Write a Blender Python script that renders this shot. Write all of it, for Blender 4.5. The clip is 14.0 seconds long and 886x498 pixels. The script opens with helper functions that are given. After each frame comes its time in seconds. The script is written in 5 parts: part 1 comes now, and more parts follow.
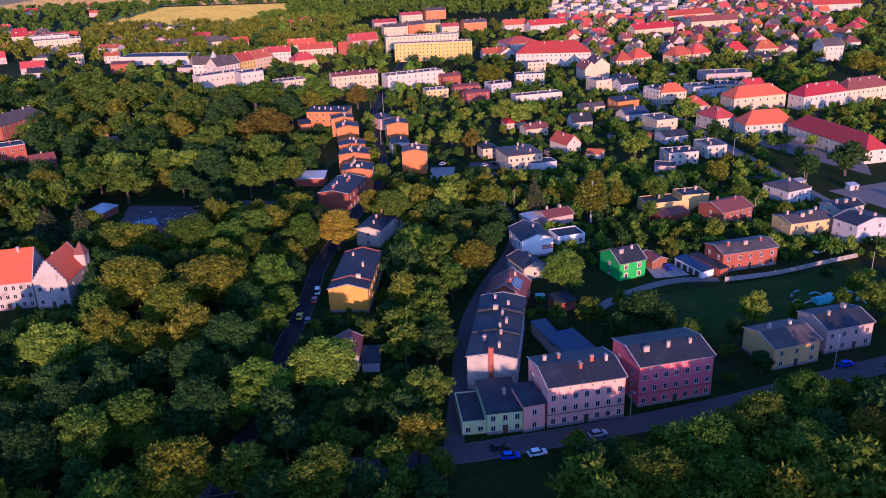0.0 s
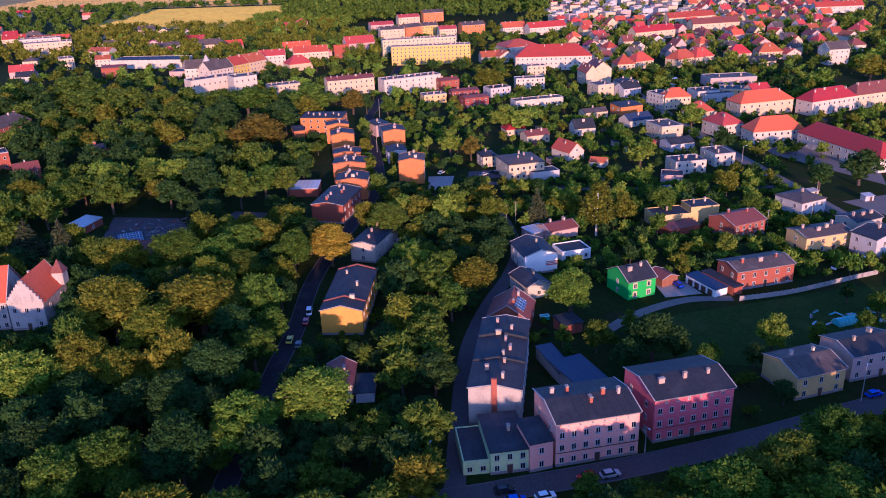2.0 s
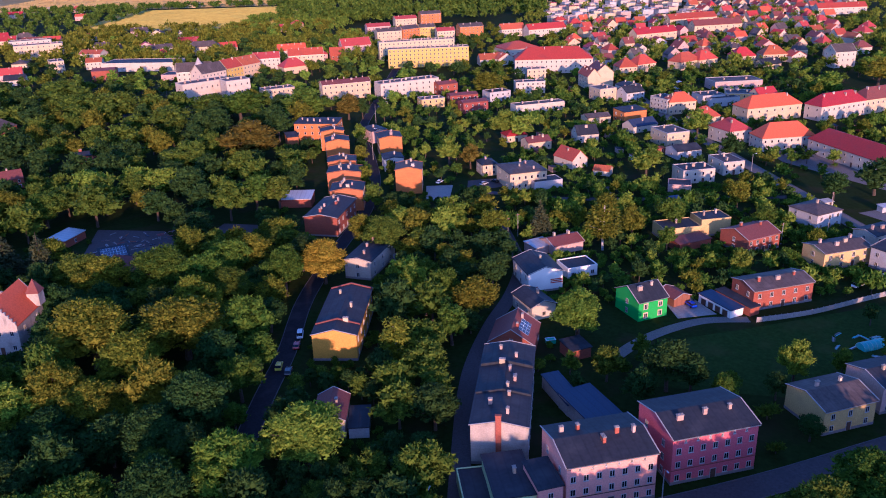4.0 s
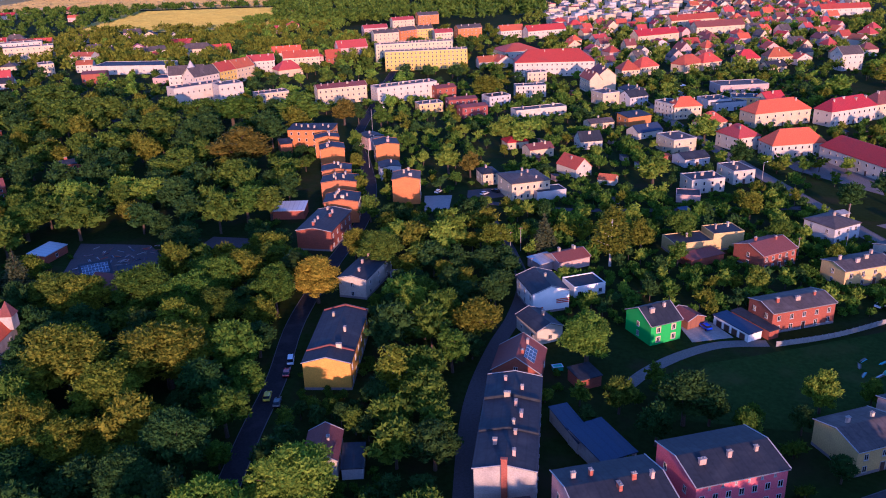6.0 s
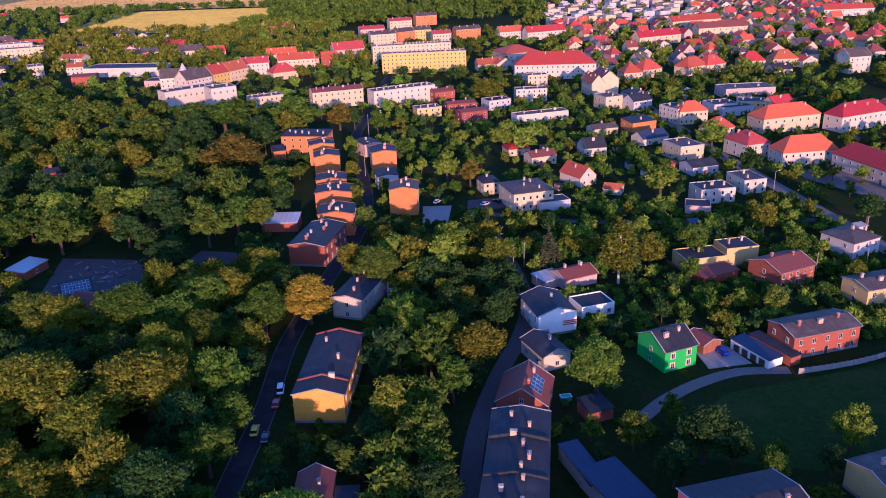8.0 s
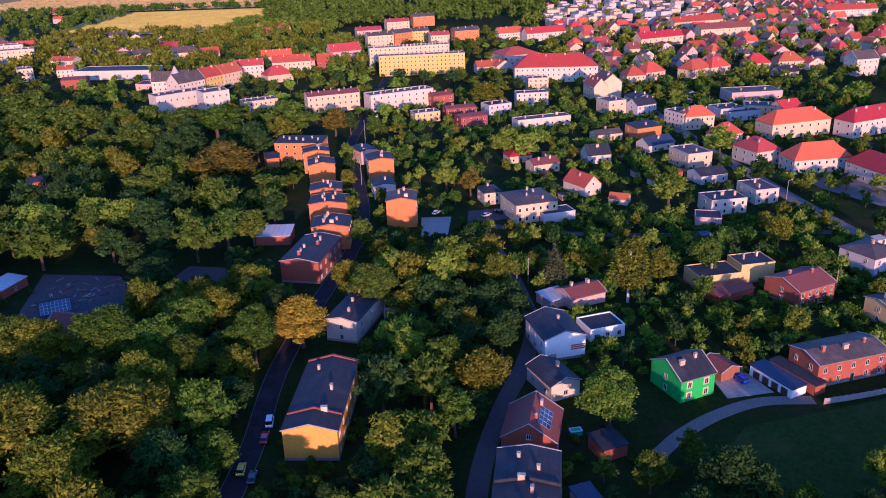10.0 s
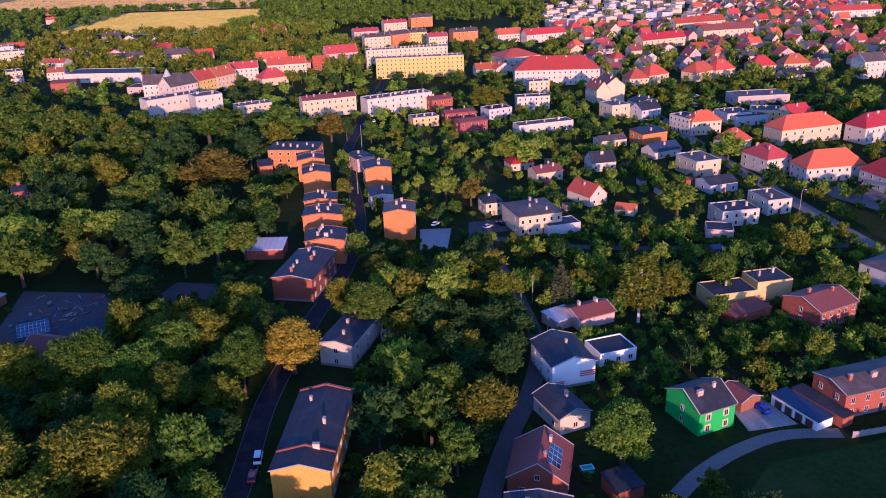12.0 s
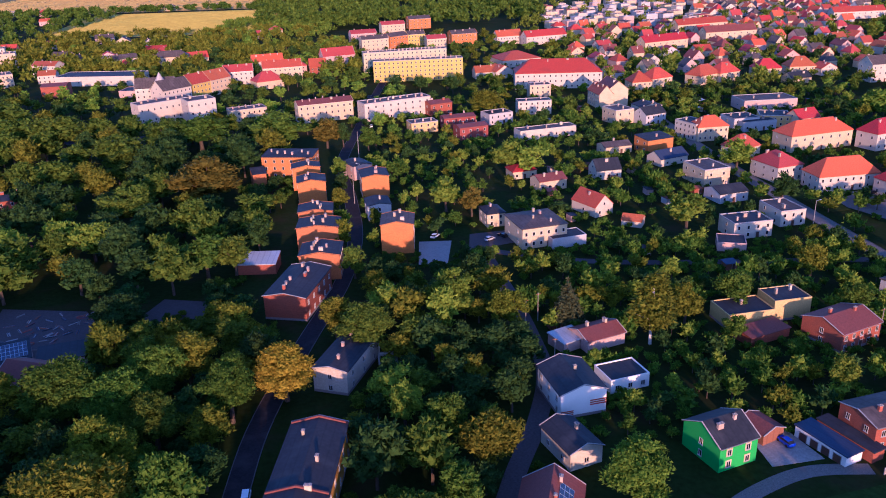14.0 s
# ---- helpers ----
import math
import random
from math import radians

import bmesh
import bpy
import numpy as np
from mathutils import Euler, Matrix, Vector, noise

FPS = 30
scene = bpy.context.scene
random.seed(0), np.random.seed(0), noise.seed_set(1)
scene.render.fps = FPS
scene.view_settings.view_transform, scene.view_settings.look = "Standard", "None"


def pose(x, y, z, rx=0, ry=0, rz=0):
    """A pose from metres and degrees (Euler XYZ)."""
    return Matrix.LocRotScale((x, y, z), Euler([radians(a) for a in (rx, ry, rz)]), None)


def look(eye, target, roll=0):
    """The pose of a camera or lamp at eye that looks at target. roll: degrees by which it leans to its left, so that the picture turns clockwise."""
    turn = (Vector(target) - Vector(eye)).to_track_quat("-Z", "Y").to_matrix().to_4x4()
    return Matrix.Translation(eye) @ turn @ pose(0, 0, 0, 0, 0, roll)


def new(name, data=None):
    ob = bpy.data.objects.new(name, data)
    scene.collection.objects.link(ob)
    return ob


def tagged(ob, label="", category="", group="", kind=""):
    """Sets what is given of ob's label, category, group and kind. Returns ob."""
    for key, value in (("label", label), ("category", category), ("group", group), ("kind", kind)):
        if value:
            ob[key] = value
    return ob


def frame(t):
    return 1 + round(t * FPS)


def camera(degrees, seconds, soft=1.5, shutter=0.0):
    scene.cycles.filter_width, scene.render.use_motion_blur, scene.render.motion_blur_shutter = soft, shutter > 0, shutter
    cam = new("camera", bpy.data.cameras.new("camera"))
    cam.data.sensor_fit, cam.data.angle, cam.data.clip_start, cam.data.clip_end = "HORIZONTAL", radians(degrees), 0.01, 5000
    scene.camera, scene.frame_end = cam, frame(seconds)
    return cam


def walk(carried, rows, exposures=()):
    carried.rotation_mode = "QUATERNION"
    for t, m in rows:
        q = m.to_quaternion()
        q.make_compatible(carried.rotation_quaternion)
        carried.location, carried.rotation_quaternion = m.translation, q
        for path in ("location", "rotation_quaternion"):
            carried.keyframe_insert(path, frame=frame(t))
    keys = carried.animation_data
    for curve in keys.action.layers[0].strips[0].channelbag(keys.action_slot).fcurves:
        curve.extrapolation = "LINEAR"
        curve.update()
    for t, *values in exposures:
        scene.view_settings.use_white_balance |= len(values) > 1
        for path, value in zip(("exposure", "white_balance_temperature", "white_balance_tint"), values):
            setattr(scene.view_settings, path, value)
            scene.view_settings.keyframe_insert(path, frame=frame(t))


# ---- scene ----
cam = camera(57, 14.0, 1.0)
PATH = [
    (0, (0.00, 0.00, 108.69), (-0.584, 51.842, 88.246), -1.88),
    (1, (-0.19, 7.47, 108.40), (-0.688, 59.334, 88.005), -1.88),
    (2, (-0.39, 15.02, 108.18), (-0.803, 66.892, 87.817), -1.88),
    (3, (-0.60, 22.62, 108.02), (-0.927, 74.494, 87.672), -1.88),
    (4, (-0.82, 30.24, 107.91), (-1.060, 82.118, 87.565), -1.88),
    (5, (-1.04, 37.86, 107.83), (-1.200, 89.741, 87.490), -1.88),
    (6, (-1.27, 45.46, 107.79), (-1.348, 97.338, 87.441), -1.88),
    (7, (-1.50, 53.02, 107.78), (-1.500, 104.890, 87.411), -1.88),
    (8, (-1.74, 60.50, 107.78), (-1.656, 112.372, 87.393), -1.88),
    (9, (-1.97, 67.90, 107.79), (-1.815, 119.763, 87.383), -1.88),
    (10, (-2.22, 75.18, 107.79), (-1.978, 127.038, 87.372), -1.89),
    (11, (-2.45, 82.33, 107.79), (-2.141, 134.177, 87.355), -1.89),
    (12, (-2.70, 89.31, 107.77), (-2.304, 141.155, 87.326), -1.89),
    (13, (-2.93, 96.11, 107.71), (-2.465, 147.951, 87.278), -1.90),
    (14, (-3.16, 102.69, 107.63), (-2.625, 154.542, 87.206), -1.90),
]
EXPOSURE, KELVIN, TINT, SKY, SUN_POWER, SUN_COLOUR = 1.58, 4380, 44, 0.108, 3.0, (1.0, 0.5, 0.17)
walk(cam, [(t, look(eye, target, roll)) for t, eye, target, roll in PATH], [(0, EXPOSURE, KELVIN, TINT), (14, EXPOSURE, KELVIN, TINT)])

# world and sun
SUN_AZ, SUN_EL = 171.0, 8.8
world = bpy.data.worlds.new("world")
scene.world = world
world.use_nodes = True
sky = world.node_tree.nodes.new("ShaderNodeTexSky")
sky.sky_type, sky.sun_disc = "NISHITA", False
sky.ozone_density, sky.dust_density = 2.2, 0.5
sky.sun_elevation, sky.sun_rotation = radians(SUN_EL), radians(SUN_AZ)
bg = world.node_tree.nodes["Background"]
world.node_tree.links.new(sky.outputs[0], bg.inputs[0])
bg.inputs[1].default_value = SKY
sun_way = Vector((math.sin(radians(SUN_AZ)) * math.cos(radians(SUN_EL)), math.cos(radians(SUN_AZ)) * math.cos(radians(SUN_EL)), math.sin(radians(SUN_EL))))
sun = new("sun", bpy.data.lights.new("sun", "SUN"))
sun.data.energy, sun.data.angle, sun.data.color = SUN_POWER, radians(0.6), SUN_COLOUR
sun.matrix_basis = look(sun_way * 900, (0, 0, 0))

rnd = random.Random(7)


# materials
def material(name, colour, rough=0.85, vary=0.25, fine=3.0, stains=0.35, bump=0.15, spec=0.3, metal=0.0, pattern="", second=None, size=1.0, island=0.0, each=0.0):
    """Noise at two scales over a base colour; pattern: brick, tile or seam courses in object space."""
    m = bpy.data.materials.new(name)
    m.use_nodes = True
    nt = m.node_tree
    N, L = nt.nodes, nt.links.new
    b = N["Principled BSDF"]
    b.inputs["Roughness"].default_value, b.inputs["Metallic"].default_value = rough, metal
    b.inputs["Specular IOR Level"].default_value = spec
    co = N.new("ShaderNodeTexCoord")
    big, small = N.new("ShaderNodeTexNoise"), N.new("ShaderNodeTexNoise")
    big.inputs["Scale"].default_value, big.inputs["Detail"].default_value = 0.22 / size, 6
    small.inputs["Scale"].default_value, small.inputs["Detail"].default_value = fine, 4
    info = N.new("ShaderNodeObjectInfo")
    shift = N.new("ShaderNodeVectorMath")
    shift.operation = "MULTIPLY_ADD"
    shift.inputs[1].default_value = (1, 1, 1)
    L(co.outputs["Object"], shift.inputs[0])
    spread = N.new("ShaderNodeMath")
    spread.operation = "MULTIPLY"
    spread.inputs[1].default_value = 57.0
    L(info.outputs["Random"], spread.inputs[0])
    L(spread.outputs[0], shift.inputs[2])
    for n in (big, small):
        L(shift.outputs[0], n.inputs["Vector"])

    def mixed(a, bcol, fac, blend="MIX"):
        mx = N.new("ShaderNodeMix")
        mx.data_type, mx.blend_type = "RGBA", blend
        for sock, v in ((mx.inputs[0], fac), (mx.inputs[6], a), (mx.inputs[7], bcol)):
            if hasattr(v, "is_linked"):
                L(v, sock)
            elif isinstance(v, (int, float)):
                sock.default_value = v
            else:
                sock.default_value = (*v, 1)
        return mx.outputs[2]

    def ramp(v, lo, hi, a=0.0, c=1.0):
        mr = N.new("ShaderNodeMapRange")
        L(v, mr.inputs[0])
        for k, val in enumerate((lo, hi, a, c)):
            mr.inputs[k + 1].default_value = val
        return mr.outputs[0]

    base = colour
    dark = tuple(c * (1 - vary) for c in colour)
    out = mixed(dark, base, ramp(small.outputs["Fac"], 0.3, 0.7))
    worn = second or tuple(0.55 * c + 0.02 for c in colour)
    out = mixed(out, worn, ramp(big.outputs["Fac"], 0.52, 0.72, 0, stains))
    height = small.outputs["Fac"]
    if pattern == "brick":
        br = N.new("ShaderNodeTexBrick")
        br.inputs["Scale"].default_value = 1.0
        br.inputs["Brick Width"].default_value, br.inputs["Row Height"].default_value, br.inputs["Mortar Size"].default_value = 0.5, 0.16, 0.018
        sw = N.new("ShaderNodeSeparateXYZ")
        L(co.outputs["Object"], sw.inputs[0])
        add = N.new("ShaderNodeMath")
        L(sw.outputs[0], add.inputs[0]), L(sw.outputs[1], add.inputs[1])
        cb = N.new("ShaderNodeCombineXYZ")
        L(add.outputs[0], cb.inputs[0]), L(sw.outputs[2], cb.inputs[1])
        L(cb.outputs[0], br.inputs["Vector"])
        br.inputs["Color1"].default_value, br.inputs["Color2"].default_value, br.inputs["Mortar"].default_value = (1, 1, 1, 1), (0.72, 0.7, 0.7, 1), (0.75, 0.8, 0.85, 1)
        out = mixed(out, br.outputs["Color"], 0.8, "MULTIPLY")
        height = br.outputs["Fac"]
    if pattern in ("tile", "seam"):
        wv = N.new("ShaderNodeTexWave")
        wv.bands_direction = "DIAGONAL" if pattern == "tile" else "X"
        wv.inputs["Scale"].default_value, wv.inputs["Distortion"].default_value = (1.6, 0.4) if pattern == "tile" else (0.16, 0.6)
        L(co.outputs["Object"], wv.inputs["Vector"])
        out = mixed(out, (0.72, 0.72, 0.75), ramp(wv.outputs["Fac"], 0.0, 0.14, 0.7, 0.0) if pattern == "seam" else ramp(wv.outputs["Fac"], 0.0, 0.5, 0.5, 0.0), "MULTIPLY")
        height = wv.outputs["Fac"]
    if island:
        geo = N.new("ShaderNodeNewGeometry")
        out = mixed(out, second or worn, ramp(geo.outputs["Random Per Island"], 0, 1, 0, island))
    if each:
        hsv = N.new("ShaderNodeHueSaturation")
        L(ramp(info.outputs["Random"], 0, 1, 0.5 - 0.04 * each, 0.5 + 0.03 * each), hsv.inputs["Hue"])
        ml = N.new("ShaderNodeMath")
        ml.operation = "MULTIPLY"
        L(info.outputs["Random"], ml.inputs[0])
        ml.inputs[1].default_value = 7.31
        fr = N.new("ShaderNodeMath")
        fr.operation = "FRACT"
        L(ml.outputs[0], fr.inputs[0])
        L(ramp(fr.outputs[0], 0, 1, 1 - 0.35 * each, 1 + 0.35 * each), hsv.inputs["Value"])
        L(out, hsv.inputs["Color"])
        out = hsv.outputs["Color"]
    L(out, b.inputs["Base Color"])
    if bump:
        bp = N.new("ShaderNodeBump")
        bp.inputs["Strength"].default_value, bp.inputs["Distance"].default_value = bump, 0.05
        L(height, bp.inputs["Height"])
        L(bp.outputs[0], b.inputs["Normal"])
    return m


def leaf_material(name, colour, second):
    """Thin leaves: some light shines through them."""
    m = material(name, colour, 0.8, 0.3, 0.9, 0.3, 0.0, 0.08, second=second, island=0.85, each=0.5)
    nt = m.node_tree
    b, o = nt.nodes["Principled BSDF"], nt.nodes["Material Output"]
    tr = nt.nodes.new("ShaderNodeBsdfTranslucent")
    mx = nt.nodes.new("ShaderNodeMixShader")
    mx.inputs[0].default_value = 0.22
    src = b.inputs["Base Color"].links[0].from_socket
    nt.links.new(src, tr.inputs[0])
    nt.links.new(b.outputs[0], mx.inputs[1]), nt.links.new(tr.outputs[0], mx.inputs[2])
    nt.links.new(mx.outputs[0], o.inputs[0])
    return m


# white lifted above the other plaster so that shaded walls still look bright
LIFTED_WHITE = material("white_lifted_for_shade", (0.74, 0.7, 0.63), stains=0.2, vary=0.08)
PINK = material("pink_plaster", (0.78, 0.35, 0.27), stains=0.3)
ROSE = material("rose_plaster", (0.66, 0.13, 0.15), stains=0.3)
MINT = material("mint_plaster", (0.5, 0.58, 0.28))
PLASTER = material("grey_plaster", (0.42, 0.37, 0.32), stains=0.9, second=(0.2, 0.17, 0.15))
YELLOW = material("yellow_plaster", (0.64, 0.31, 0.03))
BEIGE = material("beige_plaster", (0.5, 0.42, 0.33), stains=0.6)
WHITE = material("white_plaster", (0.5, 0.43, 0.33), stains=0.5, vary=0.15, second=(0.34, 0.28, 0.21))
GREEN = material("green_plaster", (0.03, 0.36, 0.05), stains=0.2, vary=0.12)
OCHRE = material("ochre_plaster", (0.6, 0.4, 0.14), stains=0.4)
SALMON = material("salmon_plaster", (0.5, 0.33, 0.28), stains=0.4)
GREY = material("pale_grey_plaster", (0.45, 0.43, 0.41))
CREAM = material("cream_plaster", (0.55, 0.42, 0.25), stains=0.4)
ORANGE = material("orange_brick", (0.58, 0.2, 0.04), pattern="brick", stains=0.4)
BRICK_ORANGE = material("warm_brick", (0.5, 0.17, 0.05), pattern="brick", stains=0.5)
BRICK = material("red_brick", (0.34, 0.09, 0.045), pattern="brick", stains=0.5)
BRICK_DARK = material("dark_brick", (0.3, 0.07, 0.05), pattern="brick", stains=0.4)
BLOCK_YELLOW = material("block_yellow", (0.54, 0.38, 0.07), stains=0.35)
BLOCK_CREAM = material("block_cream", (0.48, 0.43, 0.25), stains=0.35)
WOOD = material("wood", (0.25, 0.1, 0.05), pattern="seam")
TAR = material("roof_felt", (0.026, 0.029, 0.038), 0.75, 0.35, 1.2, 0.6, 0.2, 0.3, pattern="seam", second=(0.05, 0.052, 0.058))
TAR_BROWN = material("brown_roof_felt", (0.09, 0.07, 0.062), 0.8, 0.35, 1.2, 0.6, 0.2, 0.3, pattern="seam", second=(0.14, 0.115, 0.1))
BLUE_ROOF = material("blue_roof_sheet", (0.03, 0.045, 0.09), 0.6, pattern="seam")
TILE = material("red_roof_tile", (0.43, 0.075, 0.03), 0.7, 0.3, 2.0, 0.5, 0.4, pattern="tile", each=0.5)
TILE_ORANGE = material("orange_roof_tile", (0.62, 0.11, 0.03), 0.7, 0.25, 2.0, 0.3, 0.4, pattern="tile")
TILE_PINK = material("raspberry_roof_tile", (0.42, 0.06, 0.045), 0.7, 0.25, 2.0, 0.3, 0.4, pattern="tile")
TILE_DARK = material("dark_roof_tile", (0.2, 0.06, 0.045), 0.75, 0.3, 2.0, 0.5, 0.4, pattern="tile")
METAL = material("roof_sheet", (0.5, 0.5, 0.5), 0.45, pattern="seam", metal=0.3)
TRIM = material("pale_trim", (0.4, 0.36, 0.33), stains=0.5)
FRAME = material("window_frame", (0.5, 0.47, 0.44), 0.5, 0.1, stains=0.1)
PANE = material("window_glass", (0.015, 0.017, 0.022), 0.12, 0.2, bump=0, spec=0.4)
DOOR = material("door_wood", (0.09, 0.045, 0.03), 0.6)
PLINTH = material("plinth", (0.25, 0.2, 0.19))
SOLAR = material("solar_glass", (0.012, 0.016, 0.05), 0.15, spec=0.6)
ALU = material("aluminium", (0.6, 0.6, 0.62), 0.4, metal=0.8)
CHIMNEY = material("chimney_plaster", (0.5, 0.36, 0.26), stains=0.6, each=0.8)
CHIMNEY_RED = material("chimney_brick", (0.4, 0.11, 0.06), pattern="brick")
GRASS = material("grass", (0.022, 0.036, 0.007), 0.95, 0.4, 0.8, 0.9, 0.4, 0.03, second=(0.035, 0.028, 0.013), size=3)
LAWN = material("lawn", (0.03, 0.055, 0.01), 0.95, 0.4, 1.0, 0.7, 0.4, 0.03, second=(0.05, 0.055, 0.015), size=3)
FIELD = material("field_grass", (0.33, 0.28, 0.05), 0.95, 0.2, 0.1, 0.9, 0.2, 0.1, second=(0.22, 0.21, 0.045), size=14)
STUBBLE = material("stubble_field", (0.32, 0.24, 0.08), 0.95, 0.2, 0.1, 0.9, 0.2, 0.1, second=(0.22, 0.2, 0.06), size=14)
ASPHALT = material("asphalt", (0.036, 0.031, 0.034), 0.95, 0.3, 2.0, 0.7, 0.2, 0.06, second=(0.055, 0.047, 0.047))
PAVING = material("paving", (0.1, 0.08, 0.078), 0.95, 0.3, 2.0, 0.6, 0.2, 0.08)
GRAVEL = material("gravel", (0.2, 0.175, 0.155), 0.95, 0.4, 4.0, 0.6, 0.4, 0.08)
CONCRETE = material("concrete", (0.33, 0.3, 0.27), 0.9, 0.3, 2.0, 0.5, 0.2, 0.1)
KERB = material("kerb_stone", (0.13, 0.12, 0.115), 0.9, spec=0.1)
BARK = material("bark", (0.09, 0.065, 0.045), 0.95, 0.5, 4.0, 0.6, 0.6)
BIRCH_BARK = material("birch_bark", (0.6, 0.56, 0.5), 0.9, 0.5, 3.0, 0.8, 0.3, second=(0.1, 0.09, 0.08))
LEAF = leaf_material("leaves_green", (0.03, 0.072, 0.006), (0.112, 0.165, 0.009))
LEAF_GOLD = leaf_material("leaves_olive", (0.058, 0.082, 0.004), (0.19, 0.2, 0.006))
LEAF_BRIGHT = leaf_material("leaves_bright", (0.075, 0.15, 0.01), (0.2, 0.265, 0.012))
LEAF_DARK = leaf_material("leaves_dark", (0.014, 0.042, 0.009), (0.042, 0.088, 0.014))
LEAF_AMBER = leaf_material("leaves_amber", (0.22, 0.2, 0.004), (0.43, 0.37, 0.008))
LEAF_BROWN = leaf_material("leaves_brown", (0.075, 0.075, 0.006), (0.15, 0.13, 0.01))
NEEDLE = leaf_material("needles", (0.035, 0.055, 0.025), (0.07, 0.075, 0.025))
TYRE = material("tyre_rubber", (0.02, 0.02, 0.02), 0.8)


# mesh helpers
def mesh_of(name, verts, faces, mats, index=None):
    me = bpy.data.meshes.new(name)
    me.from_pydata([tuple(v) for v in verts], [], faces)
    for m in mats:
        me.materials.append(m)
    if index is not None:
        me.polygons.foreach_set("material_index", index)
    me.update()
    return me


class Shape:
    """Collects boxes and prisms into one mesh."""

    def __init__(self):
        self.v, self.f, self.m = [], [], []

    def box(self, x0, y0, z0, x1, y1, z1, mat=0):
        n = len(self.v)
        self.v += [(x, y, z) for z in (z0, z1) for x, y in ((x0, y0), (x1, y0), (x1, y1), (x0, y1))]
        for f in ((3, 2, 1, 0), (4, 5, 6, 7), (0, 1, 5, 4), (1, 2, 6, 5), (2, 3, 7, 6), (3, 0, 4, 7)):
            self.f.append(tuple(n + i for i in f))
            self.m.append(mat)
        return self

    def prism(self, outline, axis, a, b, mat=0):
        """outline: points (u, z), counter-clockwise seen from the axis' negative end; axis 0: u is y, extruded along x."""
        n, k = len(self.v), len(outline)
        for s in (a, b):
            for u, z in outline:
                self.v.append((s, u, z) if axis == 0 else (u, s, z))
        for i in range(k):
            j = (i + 1) % k
            self.f.append((n + i, n + k + i, n + k + j, n + j))
            self.m.append(mat)
        self.f += [tuple(n + i for i in range(k)), tuple(n + k + i for i in reversed(range(k)))]
        self.m += [mat, mat]
        return self

    def mesh(self, name, *mats):
        me = mesh_of(name, self.v, self.f, mats, self.m)
        bm = bmesh.new()
        bm.from_mesh(me)
        bmesh.ops.recalc_face_normals(bm, faces=bm.faces)
        bm.to_mesh(me)
        bm.free()
        return me


def part(name, me, parent, m=None, label=""):
    ob = new(name, me)
    ob.parent = parent
    if m is not None:
        ob.matrix_basis = m
    if label:
        ob["label"] = label
    return ob


def thing(name, x, y, rot, label, category, group="", z=0.0):
    ob = new(name)
    ob.matrix_basis = pose(x, y, z, 0, 0, rot)
    return tagged(ob, label, category, group)


# windows and doors, one mesh for each size
MADE = {}


def window_meshes(w, h, single):
    key = (round(w, 1), round(h, 1), single)
    if key not in MADE:
        w, h = key[:2]
        rect = lambda k, y: [(-w / 2 + k, y, k), (w / 2 - k, y, k), (w / 2 - k, y, h - k), (-w / 2 + k, y, h - k)]
        if single:
            # one tray: sides, rim, reveal and pane
            verts = rect(0, 0.02) + rect(0, -0.08) + rect(0.12, -0.08) + rect(0.12, -0.01)
            faces = [(4 * a + i, 4 * a + (i + 1) % 4, 4 * a + 4 + (i + 1) % 4, 4 * a + 4 + i) for a in range(3) for i in range(4)] + [(12, 13, 14, 15)]
            MADE[key] = (mesh_of("window", verts, faces, [FRAME, PANE], [0] * 12 + [1]),)
        else:
            # a frame with two lights, the glass set back in it
            t, m = 0.08, 0.04
            xs, zs = (-w / 2, -w / 2 + t, -m, m, w / 2 - t, w / 2), (0, t, h - t, h)
            verts = [(x, y, z) for y in (-0.08, 0.02) for z in zs for x in xs]
            at = lambda i, j, k=0: 24 * k + 6 * j + i
            faces = [(at(i, j), at(i + 1, j), at(i + 1, j + 1), at(i, j + 1)) for i in range(5) for j in range(3) if not (j == 1 and i in (1, 3))]
            faces += [(at(i, j), at(i, j, 1), at(i + 1, j, 1), at(i + 1, j)) for i in range(5) for j in (0, 3)]
            faces += [(at(i, j), at(i, j + 1), at(i, j + 1, 1), at(i, j, 1)) for i in (0, 5) for j in range(3)]
            for i in (1, 3):
                faces += [(at(i, j), at(i + 1, j), at(i + 1, j, 1), at(i, j, 1)) for j in (1, 2)] + [(at(k, 1), at(k, 2), at(k, 2, 1), at(k, 1, 1)) for k in (i, i + 1)]
            pane = Shape().box(-w / 2 + t, -0.02, t, w / 2 - t, 0.015, h - t).mesh("pane", PANE)
            sill = Shape().box(-w / 2 - 0.1, -0.18, -0.1, w / 2 + 0.1, 0.02, -0.004).mesh("sill", TRIM)
            MADE[key] = (mesh_of("window", verts, faces, [FRAME]), pane, sill)
    return MADE[key]


def window(parent, m, w, h, single):
    made = window_meshes(w, h, single)
    ob = part("window", made[0], parent, m)
    if not single:
        part("pane", made[1], ob)
        part("sill", made[2], ob)
    return ob


def door_mesh(w, h):
    key = ("door", w, h)
    if key not in MADE:
        s = Shape().box(-w / 2, -0.05, 0, w / 2, 0.02, h).box(-w / 2 - 0.12, -0.1, 0, -w / 2, 0.02, h + 0.12, 1)
        s.box(w / 2, -0.1, 0, w / 2 + 0.12, 0.02, h + 0.12, 1).box(-w / 2, -0.1, h, w / 2, 0.02, h + 0.12, 1)
        s.box(-w / 2 + 0.1, -0.07, 0.2, w / 2 - 0.1, -0.04, h * 0.45).box(-w / 2 + 0.1, -0.07, h * 0.55, w / 2 - 0.1, -0.04, h - 0.12)
        MADE[key] = s.mesh("door", DOOR, TRIM)
    return MADE[key]


